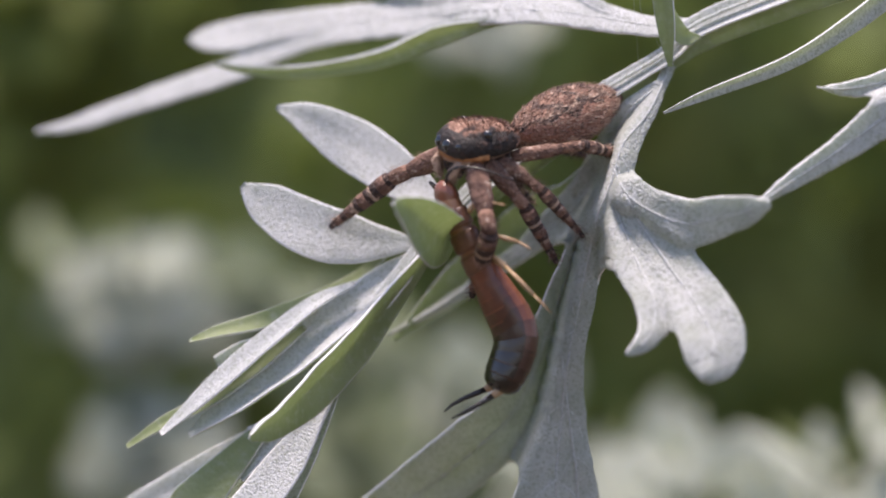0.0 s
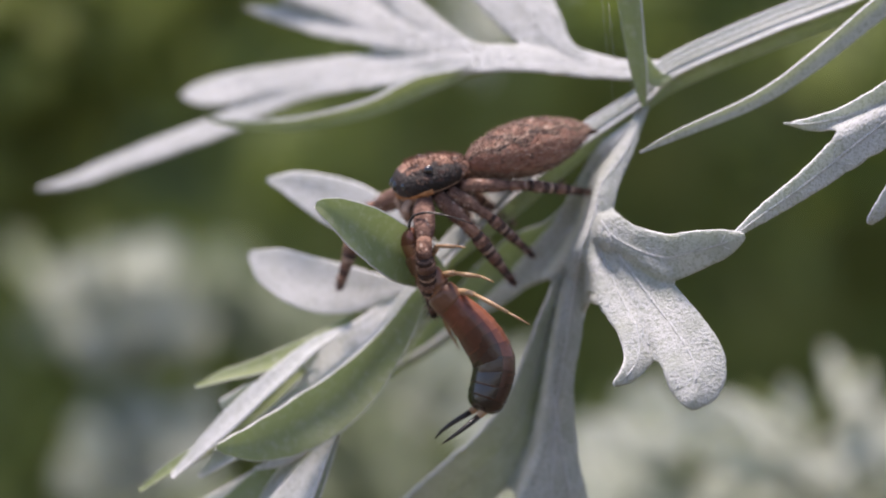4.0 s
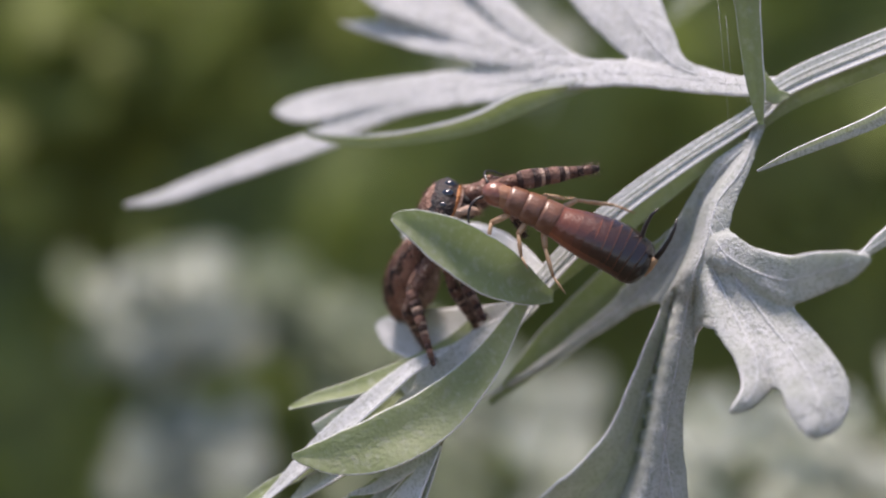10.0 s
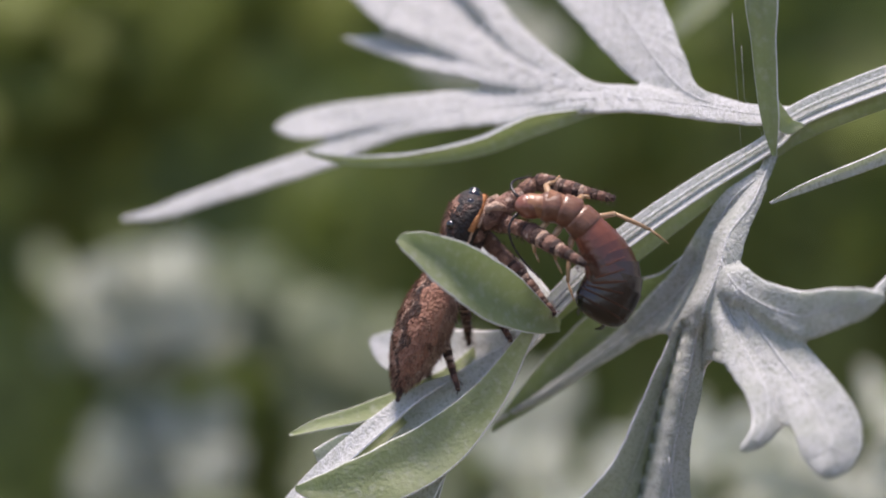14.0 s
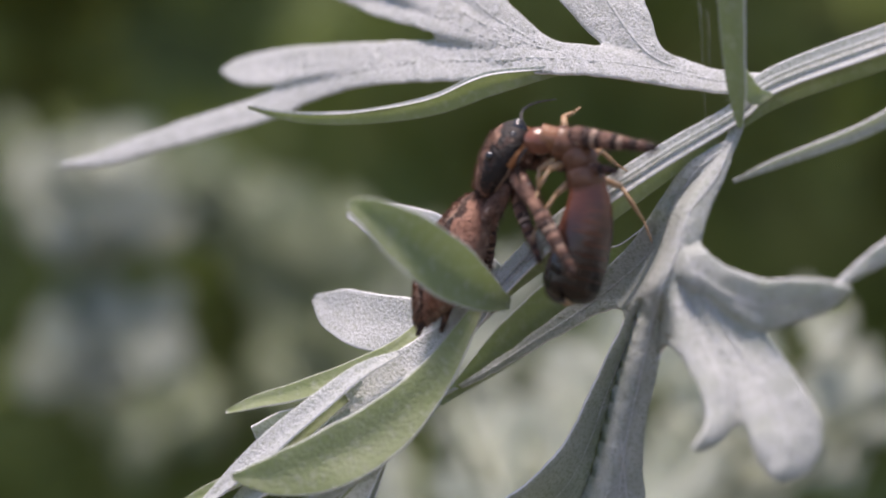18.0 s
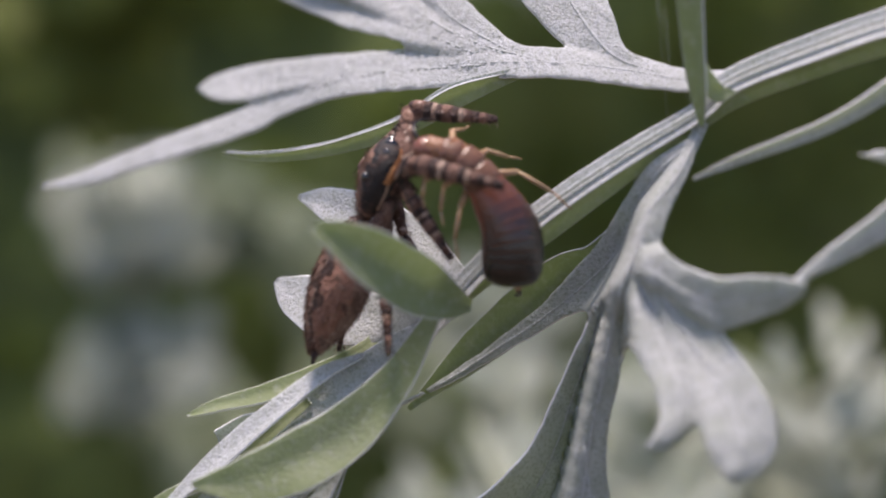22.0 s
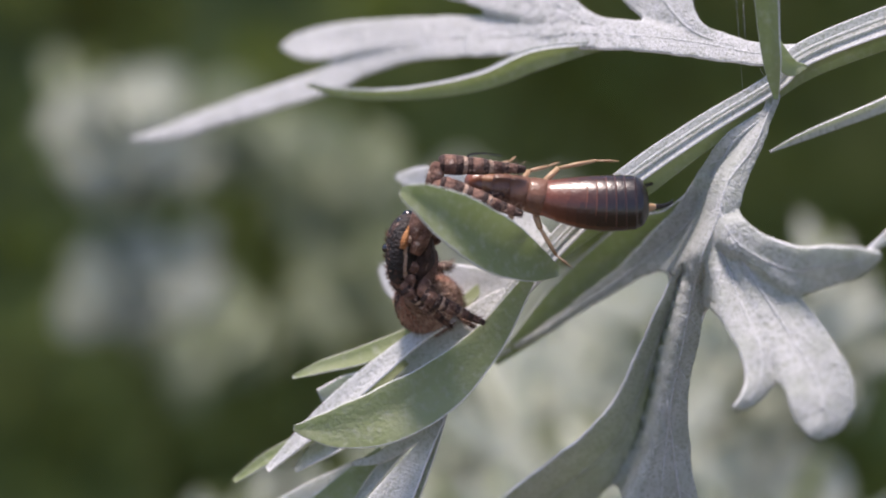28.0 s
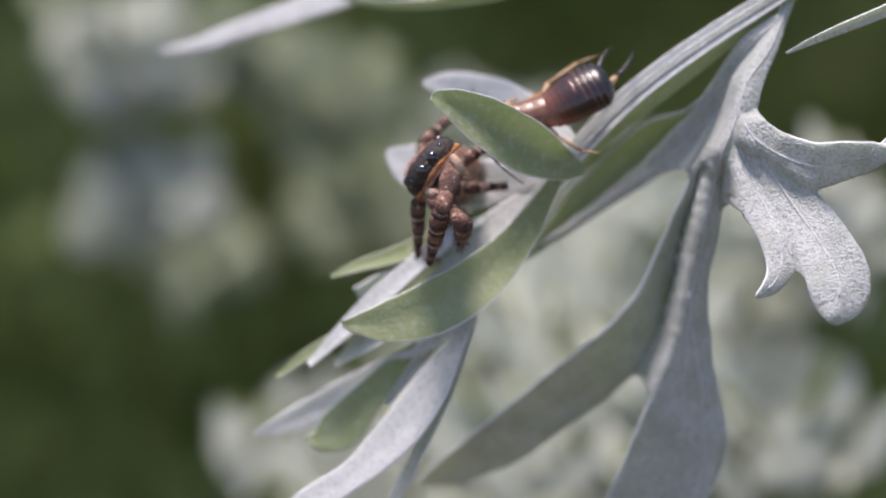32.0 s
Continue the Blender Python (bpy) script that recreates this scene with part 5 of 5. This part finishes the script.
    spider.knees(22, L1=(2.13, -5.00, 4.29), R1=(0.21, 2.00, 8.43), L2=(0.79, -6.00, 2.59), R2=(-1.97, 4.00, 7.25), L4=(-2.42, -6.00, -0.51))
    spider.feet(22, L1=(4.33, -3.40, 3.67), L2=(2.12, -1.00, 0.47), L3=(1.91, -1.00, -2.02), L4=(-0.56, -1.60, -3.83), R1=(3.99, 0.50, 6.78), R2=(-0.09, 2.00, 6.92), R3=(-1.07, 3.00, -2.24), R4=(-3.14, 3.00, -3.86))
    spider.knees(23, L1=(1.81, -5.00, 6.11), R1=(-1.04, 3.00, 6.37), L2=(0.64, -6.00, 2.30), R2=(-0.69, 8.00, 4.04), L4=(-2.02, -6.00, -0.87))
    spider.feet(23, L1=(3.55, -3.60, 4.32), L2=(3.02, -1.00, -0.78), L3=(0.52, 0.00, -2.87), L4=(-1.01, -1.60, -4.28), R1=(-0.16, 0.00, 6.96), R2=(1.72, 1.00, 3.64), R3=(-1.53, 3.00, -3.40), R4=(-2.88, 3.00, -4.77))
    spider.knees(24, L1=(1.28, -2.00, 6.66), R1=(0.04, 5.00, 6.44), L2=(-0.33, -6.00, 2.74), R2=(-1.71, 8.00, 3.58), L3=(-2.03, -6.00, -0.07), L4=(-3.26, -6.00, -0.30), R3=(-1.78, 7.00, -2.42), R4=(-2.95, 7.00, -4.14))
    spider.feet(24, L1=(3.94, -2.60, 3.17), L2=(1.76, -1.00, 0.40), L3=(0.54, -1.20, -2.72), L4=(-3.02, -1.60, -5.67), R1=(2.13, 1.00, 5.07), R2=(0.52, 1.00, 4.02), R3=(-1.74, 3.00, -3.15), R4=(-3.41, 3.00, -4.78))
    spider.knees(27, L1=(-0.17, -4.00, 5.20), R1=(-0.64, 7.00, 4.17), L2=(-1.05, 3.00, 2.04), R2=(-1.24, 8.00, 2.46), L3=(0.14, -2.00, -1.86), L4=(-0.95, 0.00, -3.32), R3=(-0.66, 7.00, -2.59), R4=(-1.79, 7.00, -3.72))
    spider.feet(27, L1=(1.47, -3.00, 2.91), L2=(0.09, 0.00, 1.35), L3=(-0.38, 0.00, -3.58), L4=(-1.73, 0.00, -3.63), R1=(0.34, 1.00, 4.19), R2=(-0.45, 1.00, 2.10), R3=(-1.61, 3.00, -3.61), R4=(-2.69, 3.00, -3.88))
    spider.knees(27.5, L1=(0.76, -3.50, 2.52), R1=(-0.02, -2.00, 3.76), R2=(0.49, -2.00, 3.24), L2=(-2.20, -3.00, -3.41), L3=(-2.49, -2.00, -3.00), L4=(-0.91, 3.00, -4.33), R3=(-1.03, 9.00, -3.50), R4=(-0.74, 9.00, -4.09))
    spider.feet(27.5, L1=(2.43, -2.50, 0.81), L2=(0.76, -1.50, -4.36), L3=(-0.82, -1.00, -4.68), L4=(0.21, 1.00, -4.65), R1=(2.57, -1.50, 2.71), R2=(1.79, -1.50, 1.67), R3=(-0.65, 4.00, -1.91), R4=(-0.08, 3.00, -4.05))
    spider.knees(28, L1=(-0.49, -3.50, 2.82), R1=(-1.28, -2.00, 4.08), R2=(-0.76, -2.00, 3.56), L2=(-3.47, -3.00, -3.16), L3=(-3.77, -2.00, -2.74), L4=(-2.16, 3.00, -4.06), R3=(-2.27, 9.00, -3.21), R4=(-1.98, 9.00, -3.80))
    spider.feet(28, L1=(1.20, -2.50, 1.24), L2=(-0.54, -1.50, -3.90), L3=(-2.08, -1.00, -4.17), L4=(-1.03, 1.00, -4.39), R1=(1.34, -1.50, 3.29), R2=(0.56, -1.50, 2.11), R3=(-1.90, 4.00, -1.62), R4=(-1.32, 3.00, -3.78))
    spider.knees(29.3, L1=(-0.60, -3.50, 2.52), R1=(-1.37, -2.00, 3.80), R2=(-0.85, -2.00, 3.27), L2=(-3.70, -3.00, -3.46), L3=(-4.00, -2.00, -3.02), L4=(-2.40, 3.00, -4.36), R3=(-2.52, 9.00, -3.62), R4=(-2.23, 9.00, -4.22))
    spider.feet(29.3, L1=(1.21, -2.50, 0.76), L2=(-0.66, -1.50, -4.19), L3=(-2.32, -1.00, -4.48), L4=(-1.27, 1.00, -4.72), R1=(1.26, -1.50, 2.96), R2=(0.45, -1.50, 1.78), R3=(-2.10, 4.00, -1.90), R4=(-1.56, 3.00, -4.09))
    spider.knees(30, L1=(-4.25, -9.00, -2.76), L2=(-4.91, -2.00, -3.22), R1=(-3.18, -9.00, -2.28))
    spider.feet(30, L1=(-4.70, -3.00, -5.63), L2=(-4.87, -1.00, -4.99), L3=(-5.00, 1.00, -3.05), L4=(-4.02, 3.00, -5.61), R1=(-3.08, -2.50, -4.83), R2=(-0.56, 0.00, -1.97), R3=(1.80, 1.00, 3.09), R4=(-2.20, 3.00, 2.28))
    spider.knees(32, L1=(-4.25, -9.00, -2.76), L2=(-4.91, -2.00, -3.22), R1=(-3.18, -9.00, -2.28))
    spider.feet(32, L1=(-4.81, -3.00, -5.79), L2=(-5.38, -1.00, -5.68), L3=(-5.53, 1.00, -3.76), L4=(-4.00, 3.00, -6.32), R1=(-3.25, -2.50, -4.96), R2=(-0.83, 0.00, -2.30), R3=(1.08, 1.00, 1.86), R4=(-2.43, 3.00, 2.27))
    earwig.at(0, [(2.36, -4.00, 0.10), (3.43, -4.00, -2.08), (4.75, -4.00, -4.37), (5.68, -4.00, -6.42), (4.94, -4.00, -8.74)], pincers=(2.00, -4.50, -10.34), back=(-0.85, -0.35, 0.3))
    earwig.at(1, [(2.02, -4.00, -0.47), (3.10, -4.00, -2.54), (4.57, -4.00, -4.60), (5.64, -4.00, -6.54), (4.77, -4.00, -8.77)], pincers=(2.01, -4.50, -10.59), back=(-0.85, -0.35, 0.3))
    earwig.at(2, [(1.25, -4.00, -0.59), (2.33, -4.00, -2.26), (3.67, -4.00, -4.12), (5.28, -4.00, -6.08), (5.19, -4.00, -8.68)], pincers=(3.06, -4.50, -10.12), back=(-0.85, -0.35, 0.3))
    earwig.at(2.5, [(1.11, -4.00, -0.24), (2.06, -4.00, -1.98), (3.40, -4.00, -3.99), (5.01, -4.00, -5.86), (4.75, -4.00, -8.39)], pincers=(2.73, -4.50, -9.82), back=(-0.85, -0.35, 0.3))
    earwig.at(4.5, [(1.09, -4.00, 0.08), (2.24, -4.00, -2.12), (4.08, -4.00, -4.07), (4.96, -4.00, -5.99), (4.22, -4.00, -8.13)], pincers=(1.78, -4.50, -9.82), back=(-0.85, -0.35, 0.3))
    earwig.at(5, [(1.14, -4.00, -0.04), (2.28, -4.00, -2.22), (4.10, -4.00, -4.14), (4.93, -4.00, -6.04), (4.04, -4.00, -8.28)], pincers=(1.80, -4.50, -9.92), back=(-0.85, -0.35, 0.3))
    earwig.at(6, [(1.22, -4.00, 0.45), (2.39, -4.00, -1.65), (4.08, -4.00, -3.49), (5.20, -4.00, -5.71), (4.07, -4.00, -8.30)], pincers=(1.22, -4.50, -9.82), back=(-0.85, -0.35, 0.3))
    earwig.at(6.5, [(1.99, -4.00, 0.15), (3.42, -4.00, -1.66), (4.97, -4.00, -3.60), (5.62, -4.00, -5.53), (4.07, -4.00, -7.97)], pincers=(0.25, -4.50, -9.11), back=(-0.85, -0.35, 0.3))
    earwig.at(7, [(1.85, -5.00, 0.21), (3.20, -4.88, -1.70), (4.87, -4.75, -3.61), (5.32, -4.62, -5.65), (3.74, -4.50, -7.50)], pincers=(0.39, -5.00, -8.46), back=(-0.8, -0.45, 0.3))
    earwig.at(7.5, [(2.00, -6.50, 0.17), (3.51, -6.12, -1.58), (5.04, -5.75, -3.59), (5.30, -5.38, -5.62), (3.77, -5.00, -7.40)], pincers=(0.35, -5.50, -8.14), back=(-0.8, -0.45, 0.3))
    earwig.at(8, [(1.25, -3.00, 1.51), (2.85, -3.25, 0.05), (4.83, -3.50, -1.79), (5.57, -3.75, -3.88), (4.08, -4.00, -5.97)], pincers=(1.13, -4.50, -7.32), back=(-0.8, -0.5, 0.3))
    earwig.at(8.5, [(0.96, -2.50, 1.91), (2.43, -2.75, 0.98), (4.29, -3.00, -0.33), (5.36, -3.25, -2.42), (3.83, -3.50, -4.53)], pincers=(1.52, -4.00, -5.09), back=(-0.2, -0.85, 0.4))
    earwig.at(9, [(0.38, -2.00, 2.05), (1.82, -2.00, 1.89), (3.26, -2.00, 1.19), (4.85, -2.00, -0.22), (3.97, -2.00, -2.19)], pincers=(0.75, -2.50, -2.84), back=(0, -0.85, 0.5))
    earwig.at(10, [(0.28, -2.00, 3.19), (1.88, -2.00, 2.51), (3.73, -2.00, 1.56), (5.85, -2.00, 0.61), (7.17, -2.00, -0.33)], pincers=(7.80, -2.50, 1.49), back=(0, -0.8, 0.6))
    earwig.at(11, [(-0.09, -2.00, 3.08), (1.54, -2.00, 2.81), (3.43, -2.00, 1.87), (5.58, -2.00, 0.54), (6.96, -2.00, -0.66)], pincers=(7.15, -2.50, 1.36), back=(0, -0.8, 0.6))
    earwig.at(12, [(1.30, -2.00, 4.25), (3.23, -2.00, 4.00), (4.57, -2.00, 2.91), (5.76, -2.00, 1.43), (6.84, -2.00, 0.77)], pincers=(5.96, -2.50, 3.25), back=(0.2, -0.7, 0.5))
    earwig.at(13, [(1.52, -2.00, 3.61), (3.40, -2.00, 3.53), (4.73, -2.00, 2.45), (6.05, -2.00, 1.29), (7.52, -2.00, 1.37)], pincers=(6.62, -2.50, 4.27), back=(0.2, -0.7, 0.5))
    earwig.at(14, [(1.45, -2.00, 3.96), (3.16, -2.00, 3.72), (4.48, -2.00, 2.42), (5.28, -2.00, 0.58), (4.50, -2.00, -1.13)], pincers=(4.20, 1.50, -1.50), back=(0.3, -0.85, 0.4))
    earwig.at(16.5, [(3.37, -1.50, 5.89), (4.76, -1.50, 5.52), (5.54, -1.50, 3.15), (5.39, -1.50, 0.88), (4.70, -1.50, -1.14)], pincers=(4.41, -2.00, -0.60), back=(0.4, -0.85, 0.25))
    earwig.at(17, [(3.70, -1.50, 5.66), (5.19, -1.50, 5.30), (5.83, -1.50, 3.32), (5.73, -1.50, 0.84), (5.25, -1.50, -1.15)], pincers=(4.95, -2.00, -0.62), back=(0.4, -0.85, 0.25))
    earwig.at(19, [(4.16, -1.50, 5.86), (5.65, -1.50, 5.54), (6.36, -1.50, 3.22), (5.94, -1.50, 0.97), (5.40, -1.50, -1.15)], pincers=(5.22, -2.00, -0.76), back=(0.4, -0.85, 0.25))
    earwig.at(19.5, [(4.16, -1.50, 5.66), (5.65, -1.50, 5.34), (6.39, -1.50, 3.14), (5.97, -1.50, 0.77), (5.49, -1.50, -1.35)], pincers=(5.18, -2.00, -0.71), back=(0.4, -0.85, 0.25))
    earwig.at(20, [(2.83, -1.50, 4.38), (4.56, -1.50, 4.54), (5.94, -1.50, 3.71), (6.47, -1.50, 2.23), (5.89, -1.50, 0.61)], pincers=(4.97, -2.00, 0.97), back=(0.3, -0.85, 0.4))
    earwig.at(21, [(3.11, -1.50, 5.36), (4.59, -1.50, 5.65), (5.87, -1.50, 4.44), (6.41, -1.50, 2.96), (6.21, -1.50, 1.09)], pincers=(5.19, -2.00, 1.30), back=(0.3, -0.85, 0.4))
    earwig.at(22, [(1.05, -1.50, 5.28), (2.54, -1.50, 4.81), (3.80, -1.50, 3.35), (4.70, -1.50, 1.64), (4.74, -1.50, -0.46)], pincers=(4.40, 1.50, -0.80), back=(0.3, -0.85, 0.4))
    earwig.at(23, [(0.74, -1.50, 4.36), (2.54, -1.50, 3.60), (3.83, -1.50, 2.07), (4.99, -1.50, 0.41), (5.08, -1.50, -1.51)], pincers=(4.60, 1.50, -1.90), back=(0.3, -0.85, 0.4))
    earwig.at(24, [(-0.43, -1.50, 3.84), (0.87, -1.50, 4.21), (2.54, -1.50, 2.50), (4.08, -1.50, 0.40), (4.97, -1.50, -1.96)], pincers=(4.60, 1.50, -2.30), back=(0.3, -0.85, 0.4))
    earwig.at(26.5, [(-0.37, -1.50, 3.09), (1.32, -1.50, 2.93), (2.87, -1.50, 1.73), (4.27, -1.50, 0.14), (5.03, -1.50, -1.58)], pincers=(4.60, 1.50, -2.00), back=(0.3, -0.8, 0.5))
    earwig.at(27, [(-0.38, -1.50, 2.05), (1.28, -1.50, 1.92), (2.92, -1.50, 1.03), (4.70, -1.50, -0.24), (5.97, -1.50, -1.77)], pincers=(5.60, 1.50, -2.20), back=(0.3, -0.8, 0.5))
    earwig.at(27.5, [(0.23, -1.00, 2.04), (1.93, -1.00, 1.70), (3.63, -1.00, 1.33), (5.33, -1.00, 1.18), (7.29, -1.00, 1.23)], pincers=(8.20, 1.20, 1.50), back=(0.1, -0.85, 0.5))
    earwig.at(28, [(-0.76, -1.00, 2.61), (1.09, -1.00, 2.17), (2.94, -1.00, 1.83), (4.79, -1.00, 1.70), (6.90, -1.00, 1.75)], pincers=(7.80, 1.20, 2.00), back=(0.1, -0.85, 0.5))
    earwig.at(29, [(-0.84, -1.00, 2.51), (1.01, -1.00, 2.17), (2.86, -1.00, 1.88), (4.71, -1.00, 1.77), (6.83, -1.00, 1.82)], pincers=(7.70, 1.20, 2.05), back=(0.1, -0.85, 0.5))
    earwig.at(30, [(-0.47, -0.50, 1.34), (0.88, -0.50, 1.52), (2.24, -0.50, 2.01), (3.61, -0.50, 2.78), (4.75, -0.50, 3.55)], pincers=(5.30, 0.80, 4.30), back=(-0.1, -0.7, 0.7))
    earwig.at(31, [(-0.69, -0.50, 1.14), (0.54, -0.50, 1.33), (1.78, -0.50, 1.77), (3.15, -0.50, 2.42), (4.11, -0.50, 3.08)], pincers=(4.75, 0.80, 4.00), back=(-0.1, -0.7, 0.7))
    earwig.at(32, [(-1.10, -0.50, 1.04), (0.16, -0.50, 1.22), (1.56, -0.50, 1.62), (2.82, -0.50, 2.30), (3.93, -0.50, 2.84)], pincers=(4.50, 0.80, 3.75), back=(-0.1, -0.7, 0.7))
    front = Swing(front_leaf, base=(2.95, 0.00, -1.61), tip=(-4.37, -5.80, 1.84))
    front.at(0, tip=(0.02, -9.46, -0.55), roll=-20)
    front.at(1, tip=(-0.93, -9.04, -0.09), roll=-16)
    front.at(2, tip=(-2.18, -8.33, 0.21), roll=-12)
    front.at(4.5, tip=(-3.47, -6.81, 1.78), roll=-2)
    front.at(5, tip=(-3.67, -6.73, 1.55), roll=0)
    front.at(6, tip=(-3.49, -6.88, 1.61), roll=0)
    front.at(7, tip=(-2.15, -8.37, 0.14), roll=0)
    front.at(8, tip=(-3.03, -7.43, 1.25), roll=0)
    front.at(9, tip=(-4.10, -6.21, 1.68), roll=0)
    front.at(11, tip=(-4.74, -5.32, 1.82), roll=0)
    front.at(13, tip=(-4.37, -5.82, 1.81), roll=0)
    front.at(14, tip=(-4.71, -5.15, 2.11), roll=0)
    front.at(17, tip=(-3.92, -5.64, 2.88), roll=0)
    front.at(19, tip=(-4.50, -5.28, 2.37), roll=0)
    front.at(21, tip=(-3.27, -7.06, 1.65), roll=0)
    front.at(23, tip=(-3.81, -6.47, 1.79), roll=0)
    front.at(24, tip=(-3.81, -6.26, 2.18), roll=0)
    front.at(27, tip=(-4.35, -5.56, 2.25), roll=0)
    front.at(28, tip=(-4.32, -5.50, 2.38), roll=0)
    front.at(30, tip=(-3.95, -5.93, 2.42), roll=0)
    front.at(32, tip=(-4.58, -5.18, 2.35), roll=0)
    back_green = Swing(green_leaf, base=(-0.13, 0.20, -3.61), tip=(-9.07, -3.50, -8.66))
    back_green.at(0, tip=(-6.36, -4.92, -11.02), roll=-60)
    back_green.at(1, tip=(-6.30, -4.59, -11.28), roll=-55)
    back_green.at(2, tip=(-6.53, -4.20, -11.32), roll=-50)
    back_green.at(5, tip=(-9.09, -3.00, -9.03), roll=-7)
    back_green.at(6, tip=(-8.39, -4.20, -9.30), roll=0)
    back_green.at(9, tip=(-9.69, -1.50, -8.85), roll=0)
    back_green.at(11, tip=(-9.51, -0.95, -9.37), roll=0)
    back_green.at(13, tip=(-9.71, -0.89, -9.42), roll=0)
    back_green.at(23, tip=(-9.17, -2.07, -9.61), roll=0)
    back_green.at(28, tip=(-9.54, -1.73, -8.86), roll=0)
    back_green.at(30, tip=(-9.22, -3.01, -8.80), roll=0)
    back_green.at(32, tip=(-9.12, -3.62, -8.56), roll=0)
    pale = Swing(pale_leaf, base=(1.11, 1.50, -1.94), tip=(-6.77, 5.50, -0.30))
    pale.at(0, tip=(-7.48, 1.41, 0.72), roll=0)
    pale.at(1, tip=(-7.38, 2.99, 0.61), roll=0)
    pale.at(2, tip=(-7.27, 3.63, 0.53), roll=0)
    pale.at(5, tip=(-7.21, 4.42, -0.20), roll=0)
    pale.at(7, tip=(-6.73, 5.59, -0.29), roll=0)
    pale.at(9, tip=(-5.51, 7.50, -2.92), roll=0)
    pale.at(11, tip=(-6.11, 6.85, -2.27), roll=0)
    pale.at(14, tip=(-6.20, 6.73, -2.18), roll=0)
    pale.at(19, tip=(-6.25, 6.65, -1.61), roll=0)
    pale.at(21, tip=(-6.59, 6.06, -1.07), roll=0)
    pale.at(23, tip=(-6.38, 6.28, -0.59), roll=0)
    pale.at(28, tip=(-5.97, 7.05, -1.93), roll=0)
    pale.at(30, tip=(-6.40, 6.41, -1.36), roll=0)
    pale.at(32, tip=(-7.11, 4.95, -0.74), roll=0)
    pale_up = Swing(pale_upper_leaf, base=(2.76, 1.50, -0.41), tip=(-5.72, 5.50, 3.81))
    pale_up.at(0, tip=(-5.98, 3.18, 4.74), roll=0)
    pale_up.at(1, tip=(-6.04, 3.57, 4.49), roll=0)
    pale_up.at(2, tip=(-6.25, 3.17, 4.26), roll=0)
    pale_up.at(5, tip=(-6.12, 4.76, 3.63), roll=0)
    pale_up.at(7, tip=(-5.72, 5.50, 3.81), roll=0)
    pale_up.at(9, tip=(-4.94, 7.80, 2.22), roll=0)
    pale_up.at(13, tip=(-3.97, 8.77, 2.37), roll=0)
    pale_up.at(19, tip=(-5.05, 7.59, 2.37), roll=0)
    pale_up.at(23, tip=(-5.54, 6.17, 3.47), roll=0)
    pale_up.at(27, tip=(-4.91, 7.61, 2.70), roll=0)
    pale_up.at(28, tip=(-5.15, 7.28, 2.73), roll=0)
    pale_up.at(30, tip=(-4.29, 8.41, 2.48), roll=0)
    pale_up.at(32, tip=(-5.15, 7.24, 2.79), roll=0)
    pressed = Swing(u_under, base=(4.32, 3.20, 9.06), tip=(-9.67, 7.10, 7.41))
    for t in (0, 21.2):
        pressed.at(t, tip=(-9.67, 7.10, 7.41))
    pressed.at(21.6, tip=(-9.80, 7.10, 6.65))
    pressed.at(22, tip=(-9.89, 7.10, 5.68))
    pressed.at(22.4, tip=(-10.00, 7.10, 5.58))
    pressed.at(22.8, tip=(-9.90, 7.10, 5.87))
    pressed.at(23.2, tip=(-9.75, 7.10, 6.60))
    for t in (23.7, 32):
        pressed.at(t, tip=(-9.67, 7.10, 7.41))
    pressed.key()
    above = Swing(upper_leaf, base=(12.37, 0.50, 8.69), tip=(-20.55, 16.50, 4.56))
    for t, drop in ((0, 0), (21.2, 0), (22, 0.7), (22.4, 0.7), (22.8, 0.5), (23.6, 0), (32, 0)):
        above.at(t, tip=(-20.55, 16.50, 4.56 - drop))
    above.key()
    for shrub in shrubs:
        sway(shrub, ((0, 8, 9), (2, 7, 6), (5, 6, 3), (8, 4, 0), (12, 4, 0), (16, 0, 0), (20, -2, 0), (24, -3, 0), (28, -7, 0), (32, -5, 0)))
    pale.key()
    pale_up.key()
    front.key()
    back_green.key()
    spider.key()
    earwig.key()


motions()
